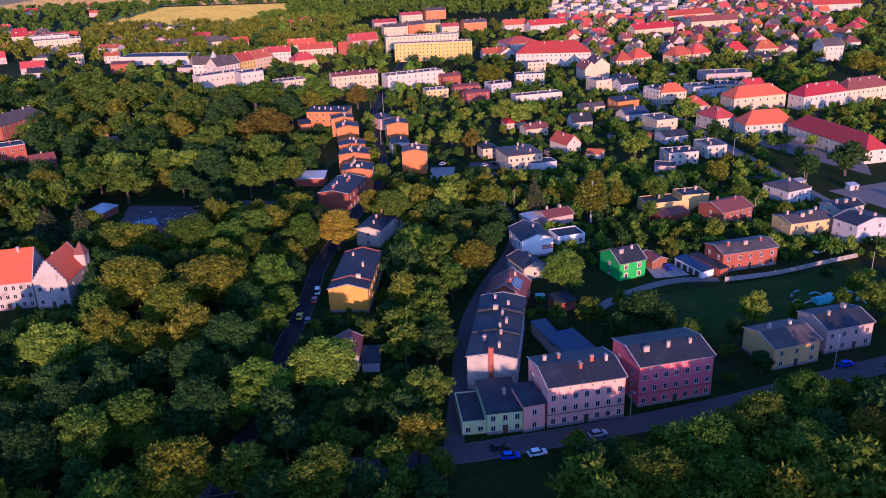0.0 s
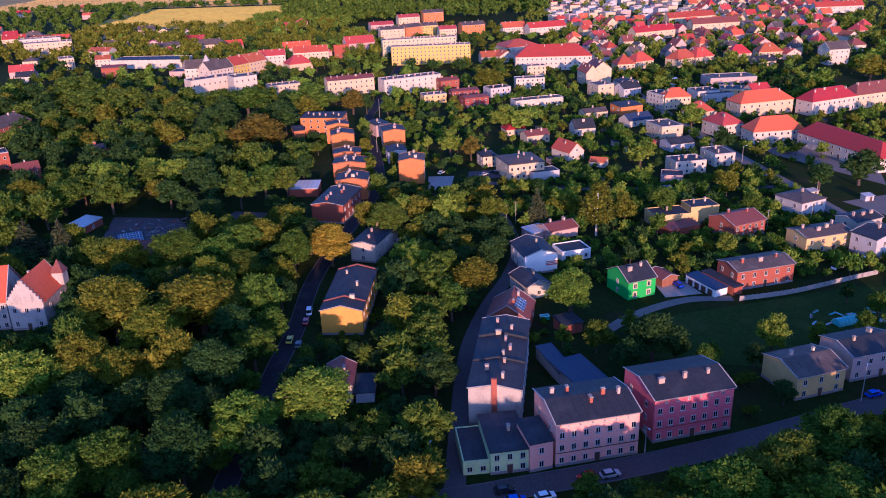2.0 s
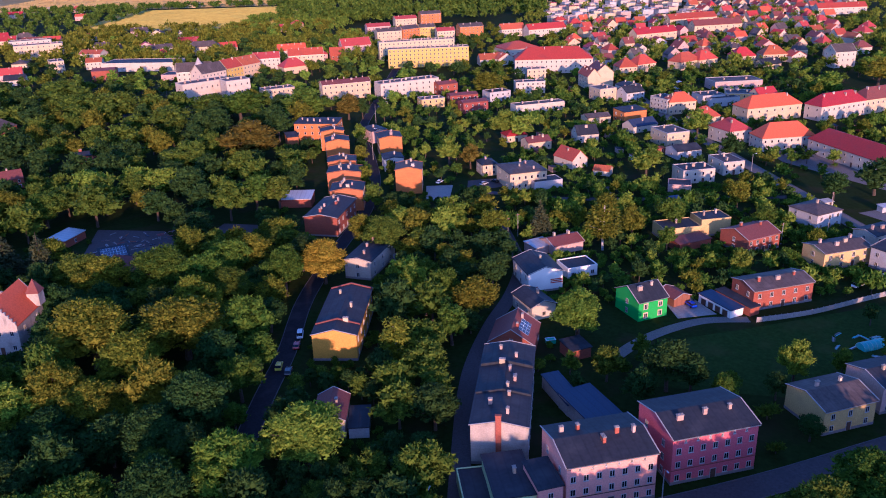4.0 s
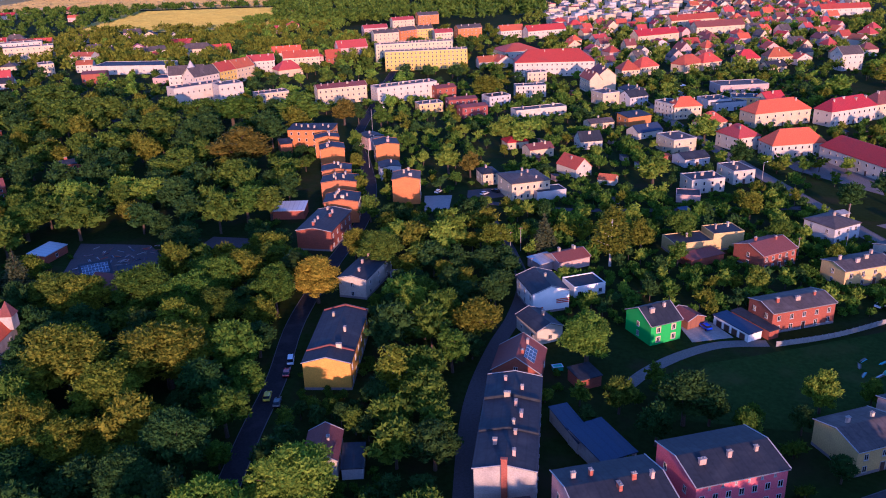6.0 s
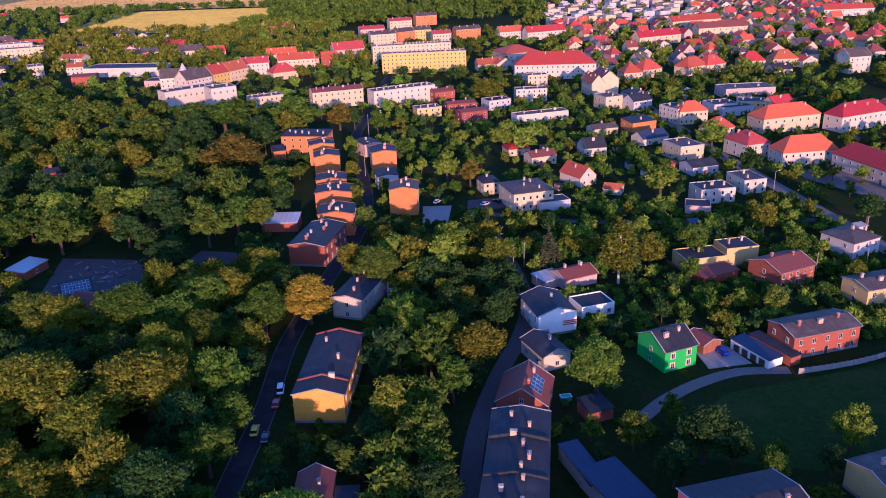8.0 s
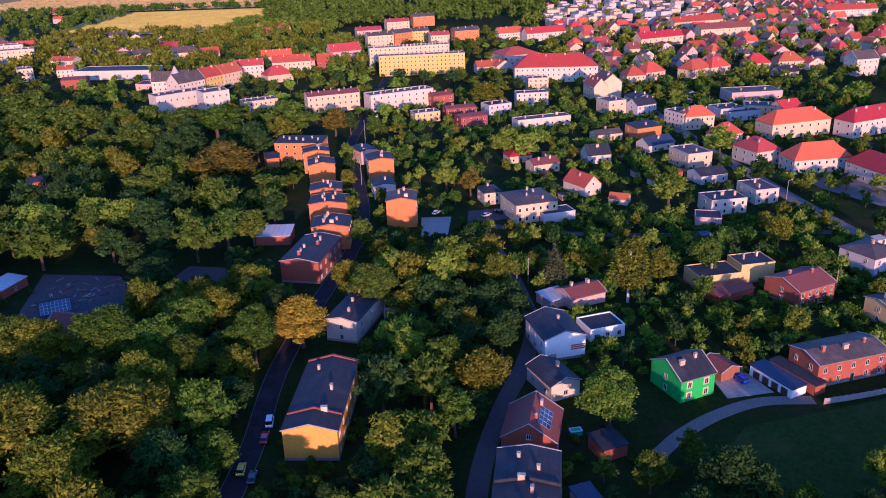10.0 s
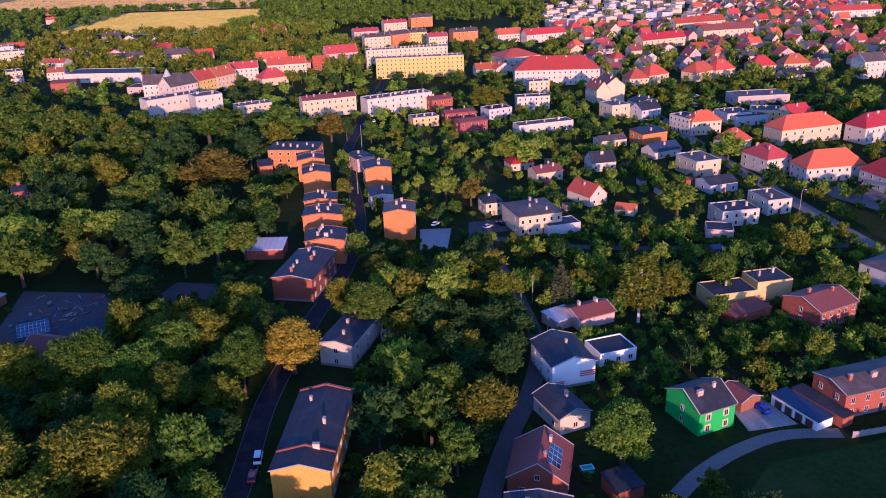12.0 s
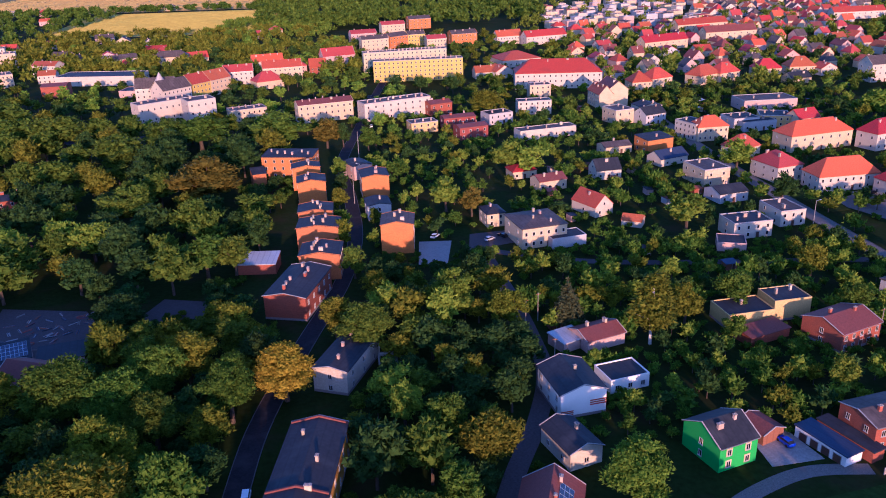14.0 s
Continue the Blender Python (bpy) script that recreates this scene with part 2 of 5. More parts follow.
def chimney_mesh(kind):
    key = ("chimney", kind)
    if key not in MADE:
        w, d, h = ((0.85, 0.6, 1.6), (1.4, 0.65, 1.4), (0.65, 0.6, 1.3))[kind % 3]
        s = Shape().box(-w / 2, -d / 2, -1.2, w / 2, d / 2, h).box(-w / 2 - 0.1, -d / 2 - 0.1, h, w / 2 + 0.1, d / 2 + 0.1, h + 0.14, 1)
        for i in range(2):
            x = -w / 4 + i * w / 2
            s.box(x - 0.1, -0.1, h + 0.14, x + 0.1, 0.1, h + 0.34, 1)
        MADE[key] = s.mesh("chimney", CHIMNEY if kind < 3 else CHIMNEY_RED, CONCRETE)
    return MADE[key]


PLOTS = []


PLOTS += [(-120, 316, 0, 14, 17, 0), (-84, 333, 0, 7, 4, 0), (17, 384, 0, 9, 6, 0), (-3, 373, 0, 5, 10, 0)]  # open yards


def roof_z(roof, rise, w, d, h, x, y):
    if roof == "gable_x":
        return h + rise * (1 - abs(y) / (d / 2))
    if roof == "gable_y":
        return h + rise * (1 - abs(x) / (w / 2))
    if roof == "mono":
        return h + rise * (y / d + 0.5)
    if roof == "hip":
        run = min(w, d) / 2
        return h + rise * min(1, (w / 2 - abs(x)) / run, (d / 2 - abs(y)) / run)
    return h + 0.1


def house(name, x, y, rot, w, d, h, roof, rise, wall, cover, rows, cols, side, chimneys, label, group=""):
    root = thing(name, x, y, rot, label, "house" if name not in ("shed", "garage", "carport") else name, group)
    PLOTS.append((x, y, radians(rot), w / 2, d / 2, h))
    near, t = y < 340, 0.28
    # walls
    s = Shape()
    if roof == "gable_x":
        s.prism([(-d / 2, 0), (d / 2, 0), (d / 2, h), (0, h + rise), (-d / 2, h)], 0, -w / 2, w / 2)
    elif roof == "gable_y":
        s.prism([(-w / 2, 0), (w / 2, 0), (w / 2, h), (0, h + rise), (-w / 2, h)], 1, -d / 2, d / 2)
    elif roof == "mono":
        s.prism([(-d / 2, 0), (d / 2, 0), (d / 2, h + rise), (-d / 2, h)], 0, -w / 2, w / 2)
    else:
        s.box(-w / 2, -d / 2, 0, w / 2, d / 2, h)
    part("wall", s.mesh("wall", wall), root)
    # roof with thickness and eaves
    s, o = Shape(), 0.35
    if roof in ("gable_x", "gable_y"):
        half, length = (d / 2, w / 2) if roof == "gable_x" else (w / 2, d / 2)
        k = rise / half
        e = h - k * o
        s.prism([(-half - o, e + 0.02), (0, h + rise + 0.02), (half + o, e + 0.02), (half + o, e + t), (0, h + rise + t), (-half - o, e + t)], 0 if roof == "gable_x" else 1, -length - 0.2, length + 0.2)
    elif roof == "mono":
        k = rise / d
        s.prism([(-d / 2 - o, h - k * o + 0.02), (d / 2 + o, h + rise + k * o + 0.02), (d / 2 + o, h + rise + k * o + t), (-d / 2 - o, h - k * o + t)], 0, -w / 2 - 0.2, w / 2 + 0.2)
    elif roof == "hip":
        run = min(w, d) / 2
        rx, ry = max(w / 2 - run, 0.3), max(d / 2 - run, 0.3)
        k = rise / run
        W, D, e = w / 2 + o, d / 2 + o, h - k * o
        s.v = [(-W, -D, e), (W, -D, e), (W, D, e), (-W, D, e), (-W, -D, e + t), (W, -D, e + t), (W, D, e + t), (-W, D, e + t)]
        s.v += [(-rx, -ry, h + rise + t), (rx, -ry, h + rise + t), (rx, ry, h + rise + t), (-rx, ry, h + rise + t)]
        s.f = [(3, 2, 1, 0), (0, 1, 5, 4), (1, 2, 6, 5), (2, 3, 7, 6), (3, 0, 4, 7), (4, 5, 9, 8), (5, 6, 10, 9), (6, 7, 11, 10), (7, 4, 8, 11), (8, 9, 10, 11)]
        s.m = [0] * 10
    else:
        s.box(-w / 2 + 0.2, -d / 2 + 0.2, h + 0.01, w / 2 - 0.2, d / 2 - 0.2, h + 0.12)
    part("roof", s.mesh("roof", cover), root)
    if roof == "flat":
        p, z1 = Shape(), h + 0.2 + rise * 0.5
        W, D = w / 2, d / 2
        p.box(-W - 0.03, -D - 0.03, h, W + 0.03, -D + 0.25, z1).box(-W - 0.03, D - 0.25, h, W + 0.03, D + 0.03, z1)
        p.box(-W - 0.03, -D + 0.25, h, -W + 0.25, D - 0.25, z1).box(W - 0.25, -D + 0.25, h, W + 0.03, D - 0.25, z1)
        part("parapet", p.mesh("parapet", TRIM if rise > 0.4 else wall), root)
    elif near or h > 8:
        # pale edging along the verges and a gutter at the eaves
        if roof in ("gable_x", "gable_y"):
            half, length, ax = (d / 2, w / 2, 0) if roof == "gable_x" else (w / 2, d / 2, 1)
            e = h - rise / half * o
            for sgn in (-1, 1):
                a = sgn * (length + 0.2)
                part("verge", Shape().prism([(-half - o, e + t - 0.05), (0, h + rise + t - 0.05), (half + o, e + t - 0.05), (half + o, e + t + 0.1), (0, h + rise + t + 0.1), (-half - o, e + t + 0.1)], ax, min(a, a + sgn * 0.22), max(a, a + sgn * 0.22)).mesh("verge", TRIM if near else wall), root)
        if roof == "gable_x":
            part("gutter", Shape().box(-w / 2 - 0.2, -d / 2 - o - 0.14, h - rise / (d / 2) * o + 0.02, w / 2 + 0.2, -d / 2 - o - 0.005, h - rise / (d / 2) * o + 0.16).mesh("gutter", ALU), root)
    if near and h > 4.5 and wall not in (GREEN,):
        part("plinth", Shape().box(-w / 2 - 0.05, -d / 2 - 0.05, 0, w / 2 + 0.05, d / 2 + 0.05, 0.7).mesh("plinth", PLINTH), root)
    # openings
    single = not near
    ww, wh = (1.1, 1.5) if rows > 1 else (1.2, 1.3)
    attic = name == "tenement_house" and rows == 4
    floors = 3 if attic else rows
    step = (h - (1.4 if attic else 0.3)) / max(floors, 1)
    def level(r):
        return 0.75 + r * step + max(0, (step - 2.9) * 0.4)
    door_at = cols // 2 if cols >= 3 and h > 3.5 else -1
    for r in range(floors):
        for c in range(cols):
            u = -w / 2 + w * (c + 0.5) / cols
            if r == 0 and c == door_at:
                part("door", door_mesh(1.2, 2.2), root, pose(u, -d / 2 - 0.005, 0.02))
                continue
            window(root, pose(u, -d / 2 - 0.01, level(r)), min(ww, w / cols * 0.6), min(wh, step * 0.6), single)
            if wall is GREEN:
                part("window_surround", Shape().box(-0.8, -0.012, -0.2, 0.8, -0.002, 1.75).mesh("window_surround", CREAM), root, pose(u, -d / 2, level(r)), "cream painted surround")
        for c in range(side):
            v = -d / 2 + d * (c + 0.5) / side
            for sgn in (-1, 1):
                window(root, pose(sgn * (w / 2 + 0.01), v, level(r), 0, 0, 90 * sgn), min(ww, d / side * 0.6), min(wh, step * 0.6), single)
    if attic:
        for c in range(cols - 1):
            window(root, pose(-w / 2 + w * (c + 1) / cols, -d / 2 - 0.01, h - 1.15), 0.5, 0.7, single)
        part("string_course", Shape().box(-w / 2 - 0.08, -d / 2 - 0.08, step + 0.2, w / 2 + 0.08, -d / 2 - 0.012, step + 0.38).mesh("string_course", DOOR if wall is PINK else BRICK_DARK), root)
    if roof.startswith("gable") and rise > 3 and cols:
        if roof == "gable_y":
            window(root, pose(0, -d / 2 - 0.01, h + 0.2), 1.0, 1.2, single)
        else:
            for sgn in (-1, 1):
                window(root, pose(sgn * (w / 2 + 0.01), 0, h + 0.2, 0, 0, 90 * sgn), 1.0, 1.2, single)
    # chimneys
    r = random.Random(int(x * 13 + y * 7))
    for i in range(chimneys):
        f = (i + 0.5) / chimneys - 0.5
        if roof == "gable_y" or (roof != "gable_x" and d > w):
            px, py = r.choice((-1, 1)) * w * r.uniform(0.04, 0.2), f * d * 0.9
        else:
            px, py = f * w * 0.92, r.choice((-1, 1)) * d * r.uniform(0.04, 0.2)
        kind = r.randrange(3) + (3 if wall in (PINK, BRICK, BRICK_DARK) and r.random() < 0.6 else 0)
        part("chimney", chimney_mesh(kind), root, pose(px, py, roof_z(roof, rise, w, d, h, px, py), 0, 0, 90 * r.randrange(2)))
    return root


def ground_sheet(name, points, mat, z, label):
    """A thin slab with the outline given, lying on the ground."""
    n = len(points)
    verts = [(x, y, 0.0) for x, y in points] + [(x, y, z) for x, y in points]
    faces = [tuple(range(n, 2 * n))] + [(i, (i + 1) % n, n + (i + 1) % n, n + i) for i in range(n)]
    return tagged(new(name, mesh_of(name, verts, faces, [mat])), label, kind="structure")


ROADS = []


def smooth(points, k=6):
    out = []
    P = [Vector((*p, 0)) for p in points]
    for i in range(len(P) - 1):
        a, b, c, e = P[max(i - 1, 0)], P[i], P[i + 1], P[min(i + 2, len(P) - 1)]
        for j in range(k):
            t = j / k
            out.append(0.5 * ((2 * b) + (c - a) * t + (2 * a - 5 * b + 4 * c - e) * t * t + (3 * b - a - 3 * c + e) * t ** 3))
    return out + [P[-1]]


def strip(line, lo, hi, z0, z1, close=True):
    """A ribbon between two offsets from a centre line, as verts and faces with its sides."""
    verts, faces = [], []
    for i, p in enumerate(line):
        way = (line[min(i + 1, len(line) - 1)] - line[max(i - 1, 0)]).normalized()
        n = Vector((-way.y, way.x, 0))
        for off in (lo, hi):
            for z in (z0, z1):
                q = p + n * off
                verts.append((q.x, q.y, z))
    for i in range(len(line) - 1):
        a, b = 4 * i, 4 * i + 4
        faces += [(a + 1, b + 1, b + 3, a + 3), (a, b, b + 1, a + 1), (a + 2, a + 3, b + 3, b + 2)]
    faces += [(0, 1, 3, 2), (b, b + 2, b + 3, b + 1)]
    return verts, faces


def road(points, width, mat, label, kerbs=True, z=0.06):
    line = smooth(points)
    ROADS.append((line, width / 2 + 1.0))
    tagged(new("road", mesh_of("road", *strip(line, -width / 2, width / 2, 0, z), [mat])), label, kind="structure")
    if kerbs:
        for a, b in ((-width / 2 - 0.18, -width / 2 - 0.004), (width / 2 + 0.004, width / 2 + 0.18)):
            tagged(new("kerb", mesh_of("kerb", *strip(line, a, b, 0, z + 0.12), [KERB])), "grey stone kerb along the road", kind="structure")
    return line

# ground and roads
tagged(new("ground", mesh_of("ground", [(-3200, -1500, 0), (3200, -1500, 0), (3200, 4400, 0), (-3200, 4400, 0)], [(0, 1, 2, 3)], [GRASS])), "dark grass and garden ground under the town", kind="structure")
road([(-1, 150), (1, 181), (3, 206), (6, 224), (12, 245), (19, 264), (24, 286), (23, 308), (20, 334), (14, 372)], 4.6, PAVING, "narrow asphalt lane beside the long tenement", False)
road([(-50, 120), (-48, 199), (-46, 230), (-46, 265), (-41, 305), (-34, 350), (-33, 392), (-39, 440), (-48, 497), (-45, 577), (-41, 671), (-36, 760)], 5.2, ASPHALT, "dark asphalt street under the trees")
road([(-60, 141), (-2, 151), (12, 154), (39, 160.5), (67, 169), (94, 179), (130, 192), (190, 215)], 6.5, PAVING, "paved street before the pink tenements", z=0.05)
road([(44, 223), (51, 230), (61, 237), (73, 242), (86, 242)], 3.6, GRAVEL, "pale gravel path beside the lawn", False)
# the paler gravel colour stands in for sun on this paving
road([(126, 610), (130, 564), (132, 523), (135, 472), (141, 412), (148, 354), (156, 290), (170, 230)], 7, GRAVEL, "straight street past the school", z=0.07)
road([(14, 374), (40, 362), (75, 356), (146, 352)], 4, PAVING, "narrow lane between the gardens", False, z=0.045)
road([(-41, 671), (-90, 640), (-150, 575), (-230, 560)], 7, ASPHALT, "street beside the white tenements", z=0.055)
ground_sheet("yard", [(9, 374), (27, 380), (25, 393), (10, 390)], PAVING, 0.09, "paved yard before the cream house")
ground_sheet("yard", [(-9, 362), (1, 362), (3, 384), (-9, 384)], CONCRETE, 0.05, "paved yard beside the orange tenement")
# school yard paving, with sunlight put in by the paler gravel colour
ground_sheet("yard", [(160, 424), (184, 425), (196, 372), (188, 350), (160, 405)], GRAVEL, 0.04, "paved school yard")
ground_sheet("yard", [(160, 330), (205, 345), (260, 320), (260, 290), (175, 300)], GRAVEL, 0.04, "wide pale parking ground beside the street")
ground_sheet("lawn", [(152, 400), (160, 402), (158, 420), (150, 440), (141, 440)], LAWN, 0.03, "grass strip beside the school")
ground_sheet("yard", [(66, 244), (78, 246), (74, 258), (65, 256)], CONCRETE, 0.08, "concrete yard beside the garages")
ground_sheet("yard", [(-130, 286), (-106, 290), (-101, 318), (-112, 334), (-140, 338)], PAVING, 0.04, "scrap yard ground")
ground_sheet("yard", [(-94, 327), (-84, 324), (-73, 327), (-76, 338), (-90, 341)], PAVING, 0.04, "bare gravel clearing among the trees")
ground_sheet("lawn", [(46, 208), (66, 232), (90, 238), (126, 248), (140, 246), (120, 212), (80, 200)], LAWN, 0.03, "mown green meadow behind the fence")
ground_sheet("field", [(-470, 1120), (-300, 1075), (-150, 1190), (-220, 1400), (-500, 1395)], FIELD, 0.3, "wide yellow-green field beyond the town")
ground_sheet("field", [(-900, 1420), (-235, 1425), (-60, 1560), (-200, 1900), (-1000, 1900)], STUBBLE, 0.3, "distant straw-coloured field")

# houses, from the street outwards
house("annex_house", 16.8, 163.6, 15.6, 5.2, 8.0, 7.0, "mono", 0.8, PINK, TAR, 2, 1, 0, 0, "low pale pink annex leaning on the tenement")
house("garage", 3.3, 165.4, 6.5, 5.7, 13.0, 3.2, "flat", 0.2, MINT, TAR, 1, 2, 0, 0, "low pale green garage with flat dark roof")
house("corner_house", 10.2, 165.6, 8.4, 8.4, 13.0, 5.6, "mono", 0.8, MINT, TAR, 2, 3, 0, 1, "pale green plastered corner house with dark roof")
house("tenement_house", 28.7, 169.7, 12.3, 18.9, 14.4, 10.7, "gable_x", 1.6, PINK, TAR, 4, 7, 2, 5, "pale pink plastered tenement house with dark felt roof")
house("tenement_house", 51.2, 177.8, 13.9, 19.4, 14.7, 11.0, "gable_x", 1.7, ROSE, TAR, 4, 7, 2, 3, "rose pink plastered tenement house with dark felt roof")
house("ochre_house", 86.4, 191.9, 17.1, 14.0, 12.5, 6.2, "gable_x", 1.7, OCHRE, TAR_BROWN, 2, 3, 0, 2, "ochre plastered house with brown felt roof")
house("shed", -22.2, 192.5, 1.6, 4.6, 8.0, 2.8, "mono", 0.5, GREY, TAR, 1, 0, 0, 0, "patched shed with dark roof")
house("dark_roof_house", -28.8, 194.0, -0.0, 7.2, 11.0, 4.8, "gable_y", 2.0, PLASTER, TILE_DARK, 1, 1, 1, 1, "small house with dark purple roof")
house("shed", 31.5, 194.5, 23.7, 8.7, 13.0, 3.4, "mono", 0.6, PLASTER, BLUE_ROOF, 1, 0, 0, 0, "yard shed with dark blue roof")
TENEMENT = house("long_tenement", 11.7, 194.4, -8.5, 12.2, 35.6, 9.8, "gable_y", 1.2, PLASTER, TAR, 3, 0, 9, 9, "long grey plastered tenement with dark felt roof and many chimneys")
house("beige_house", 103.7, 199.3, 16.1, 14.7, 11.7, 7.0, "gable_x", 1.6, SALMON, TAR, 2, 4, 0, 2, "salmon plastered house with dark felt roof")
house("shed", 26.3, 202.1, 18.2, 4.4, 14.0, 3.0, "mono", 0.5, PLASTER, BLUE_ROOF, 1, 0, 0, 0, "long shed with dark blue roof")
house("brick_shed", 33.0, 224.6, 22.0, 6.1, 6.0, 3.0, "mono", 0.4, BRICK, TAR, 1, 0, 0, 0, "small red brick shed in the yard")
RED_HOUSE = house("red_roof_house", 17.1, 229.7, -13.9, 12.0, 13.0, 4.5, "gable_y", 4.0, BRICK, TILE_DARK, 1, 2, 2, 2, "brick house with dark red tiled roof and solar panels")
YELLOW_HOUSE = house("yellow_house", -30.7, 240.3, -3.7, 12.1, 30.4, 7.6, "gable_y", 1.6, YELLOW, TAR, 2, 0, 6, 3, "long yellow plastered house with dark felt roof")
MANOR_WING = house("manor", -126.4, 242.4, 0.7, 10.6, 16.0, 9.0, "gable_y", 7, PLASTER, TILE_ORANGE, 2, 3, 2, 1, "grey stepped gable wing of the manor")
house("manor", -142.1, 242.5, 12.2, 15.6, 18.0, 9.0, "gable_x", 8, PLASTER, TILE_ORANGE, 3, 7, 2, 2, "grey manor with bright orange tiled roof and stepped gables")
GARAGES = house("garage_row", 80.2, 249.8, 26.0, 5.0, 13.0, 2.5, "mono", 0.3, LIFTED_WHITE, BLUE_ROOF, 1, 0, 0, 0, "row of white garages with dark doors and slate blue roof")
for v in (-4.4, -1.5, 1.4, 4.3):
    part("door", door_mesh(1.9, 1.9), GARAGES, pose(-2.505, v, 0.02, 0, 0, -90), "dark garage door")
house("brick_shed", 85.4, 250.8, 26.0, 3.6, 14.0, 2.7, "mono", 0.3, BRICK, TAR, 1, 0, 0, 0, "long low red brick shed behind the garages")
house("green_house", 56.5, 249.9, 22.2, 10.0, 11.6, 6.0, "gable_x", 3.0, GREEN, TAR, 2, 2, 1, 2, "bright green plastered house with grey roof")
house("dark_roof_house", 24.9, 252.1, 22.9, 8.0, 12.0, 4.2, "gable_y", 1.6, WHITE, TAR, 1, 1, 2, 1, "small white house with dark hipped roof")
house("brick_house", 97.3, 255.2, 15.8, 20.6, 10.6, 6.3, "gable_x", 1.3, BRICK, TAR_BROWN, 2, 5, 2, 3, "red brick house with dark low roof")
house("carport", 68.0, 255.9, 26.9, 6.3, 7.0, 2.6, "gable_y", 1.2, WOOD, TILE_DARK, 1, 0, 0, 0, "small wooden carport with dark red roof")
WHITE_HOUSE = house("white_house", 28.4, 273.1, 13.4, 11.4, 14.9, 6.3, "gable_y", 2.0, LIFTED_WHITE, TAR, 2, 0, 3, 1, "white house with red stripes and dark roof")
house("grey_house", 147.3, 276.6, 26.6, 15.9, 10.0, 7.0, "gable_y", 1.4, GREY, TAR, 2, 2, 2, 3, "grey plastered house with dark roof")
house("flat_garage", 42.3, 280.4, 17.8, 10.7, 8.5, 3.4, "flat", 0.4, LIFTED_WHITE, TAR, 1, 3, 0, 0, "white flat-roofed outbuilding with open bays")
house("beige_house", 129.1, 282.5, 16.4, 18.3, 10.4, 6.0, "gable_x", 1.2, OCHRE, TAR_BROWN, 2, 4, 1, 4, "beige plastered house with flat brown roof")
house("shed", -108.9, 289.5, -17.8, 12.7, 12.0, 4.0, "gable_x", 3, BRICK, TILE_DARK, 1, 0, 0, 0, "barn with dark red roof")
house("grey_house", -27.1, 290.4, -18.3, 9.2, 21.4, 6.5, "gable_y", 1.0, BEIGE, TAR, 2, 1, 3, 3, "beige plastered house with dark felt roof")
house("grey_house", 149.2, 295.4, 24.6, 13.3, 9.0, 6.0, "gable_x", 1.2, BEIGE, TAR, 2, 3, 1, 3, "weathered plastered house with dark roof")
house("brick_house", 106.3, 299.2, 25.5, 14.9, 12.9, 5.6, "gable_x", 2.2, BRICK, TILE_DARK, 2, 5, 1, 2, "red brick house with brownish red roof")
SOLAR_SHED = house("solar_shed", -119.0, 300.3, 26.1, 9.9, 9.0, 3.6, "mono", 1.6, SALMON, TAR, 1, 2, 0, 0, "pink shed with solar panels on its roof")
house("shed", -105.4, 300.6, 18.1, 12.0, 8.0, 3.4, "mono", 0.8, SALMON, TAR, 1, 2, 0, 0, "long shed with dark roof")
house("outbuilding", -22.4, 300.9, 17.8, 5.0, 6.0, 3.0, "flat", 0.3, WHITE, TAR, 1, 1, 0, 0, "small white outbuilding beside the house")
house("shed", 32.2, 300.9, 29.1, 8.1, 7.0, 2.8, "mono", 0.3, SALMON, METAL, 1, 0, 0, 0, "lean-to with pale sheet roof")
house("shed", 85.8, 300.9, 23.8, 13.9, 6.0, 2.6, "mono", 0.4, BRICK, TILE_DARK, 1, 0, 0, 0, "patchwork sheds with dark roofs")
house("shed", 40.4, 302.1, 24.1, 12.2, 9.0, 3.4, "gable_x", 1.6, SALMON, TILE_DARK, 1, 0, 0, 2, "long shed with purple red roof")
house("workshop", 83.9, 311.5, 11.1, 14.3, 10.0, 4.6, "flat", 0.3, OCHRE, TAR, 1, 0, 0, 1, "long ochre workshop with flat dark roof")
house("workshop", 97.3, 315.2, 10.1, 11.5, 9.0, 6.2, "flat", 0.3, OCHRE, TAR, 1, 0, 0, 2, "ochre workshop block with flat dark roof")
house("grey_house", 138.1, 319.9, 26.2, 12.9, 13.1, 6.2, "hip", 1.6, GREY, TAR_BROWN, 2, 3, 2, 1, "grey plastered cube house with brown roof")
house("shed", -146.0, 324.2, 75.7, 12.1, 7.0, 3.0, "mono", 0.6, BRICK, METAL, 1, 1, 0, 0, "brick shed with pale metal roof")
house("brick_house", -45.8, 334.5, -12.0, 13.1, 24.0, 7.4, "gable_y", 1.2, BRICK, TAR, 2, 0, 5, 6, "red brick tenement with dark felt roof")
house("orange_house", -41.4, 357.9, 0.6, 13.5, 12.0, 8.6, "gable_y", 1.2, BRICK_ORANGE, TAR, 3, 0, 3, 6, "brick tenement with patched felt roof")
house("shed", -64.1, 363.1, -1.4, 13.8, 9.0, 3.6, "mono", 1.0, BRICK, METAL, 1, 0, 0, 0, "long brick shed with pale metal roof")
house("garage", 100.6, 367.6, -15.5, 9.6, 9.0, 3.0, "flat", 0.3, SALMON, TAR, 1, 0, 0, 0, "low pale pink garage with flat roof")
house("garage", 43.7, 377.3, 16.6, 13.3, 8.0, 3.6, "flat", 0.3, GREY, TAR, 1, 0, 0, 0, "grey garage with flat roof")
house("orange_house", -16.3, 379.2, -0.4, 11.5, 12.0, 10.7, "gable_y", 1.2, ORANGE, TAR_BROWN, 3, 0, 3, 3, "orange plastered tenement with brown felt roof")
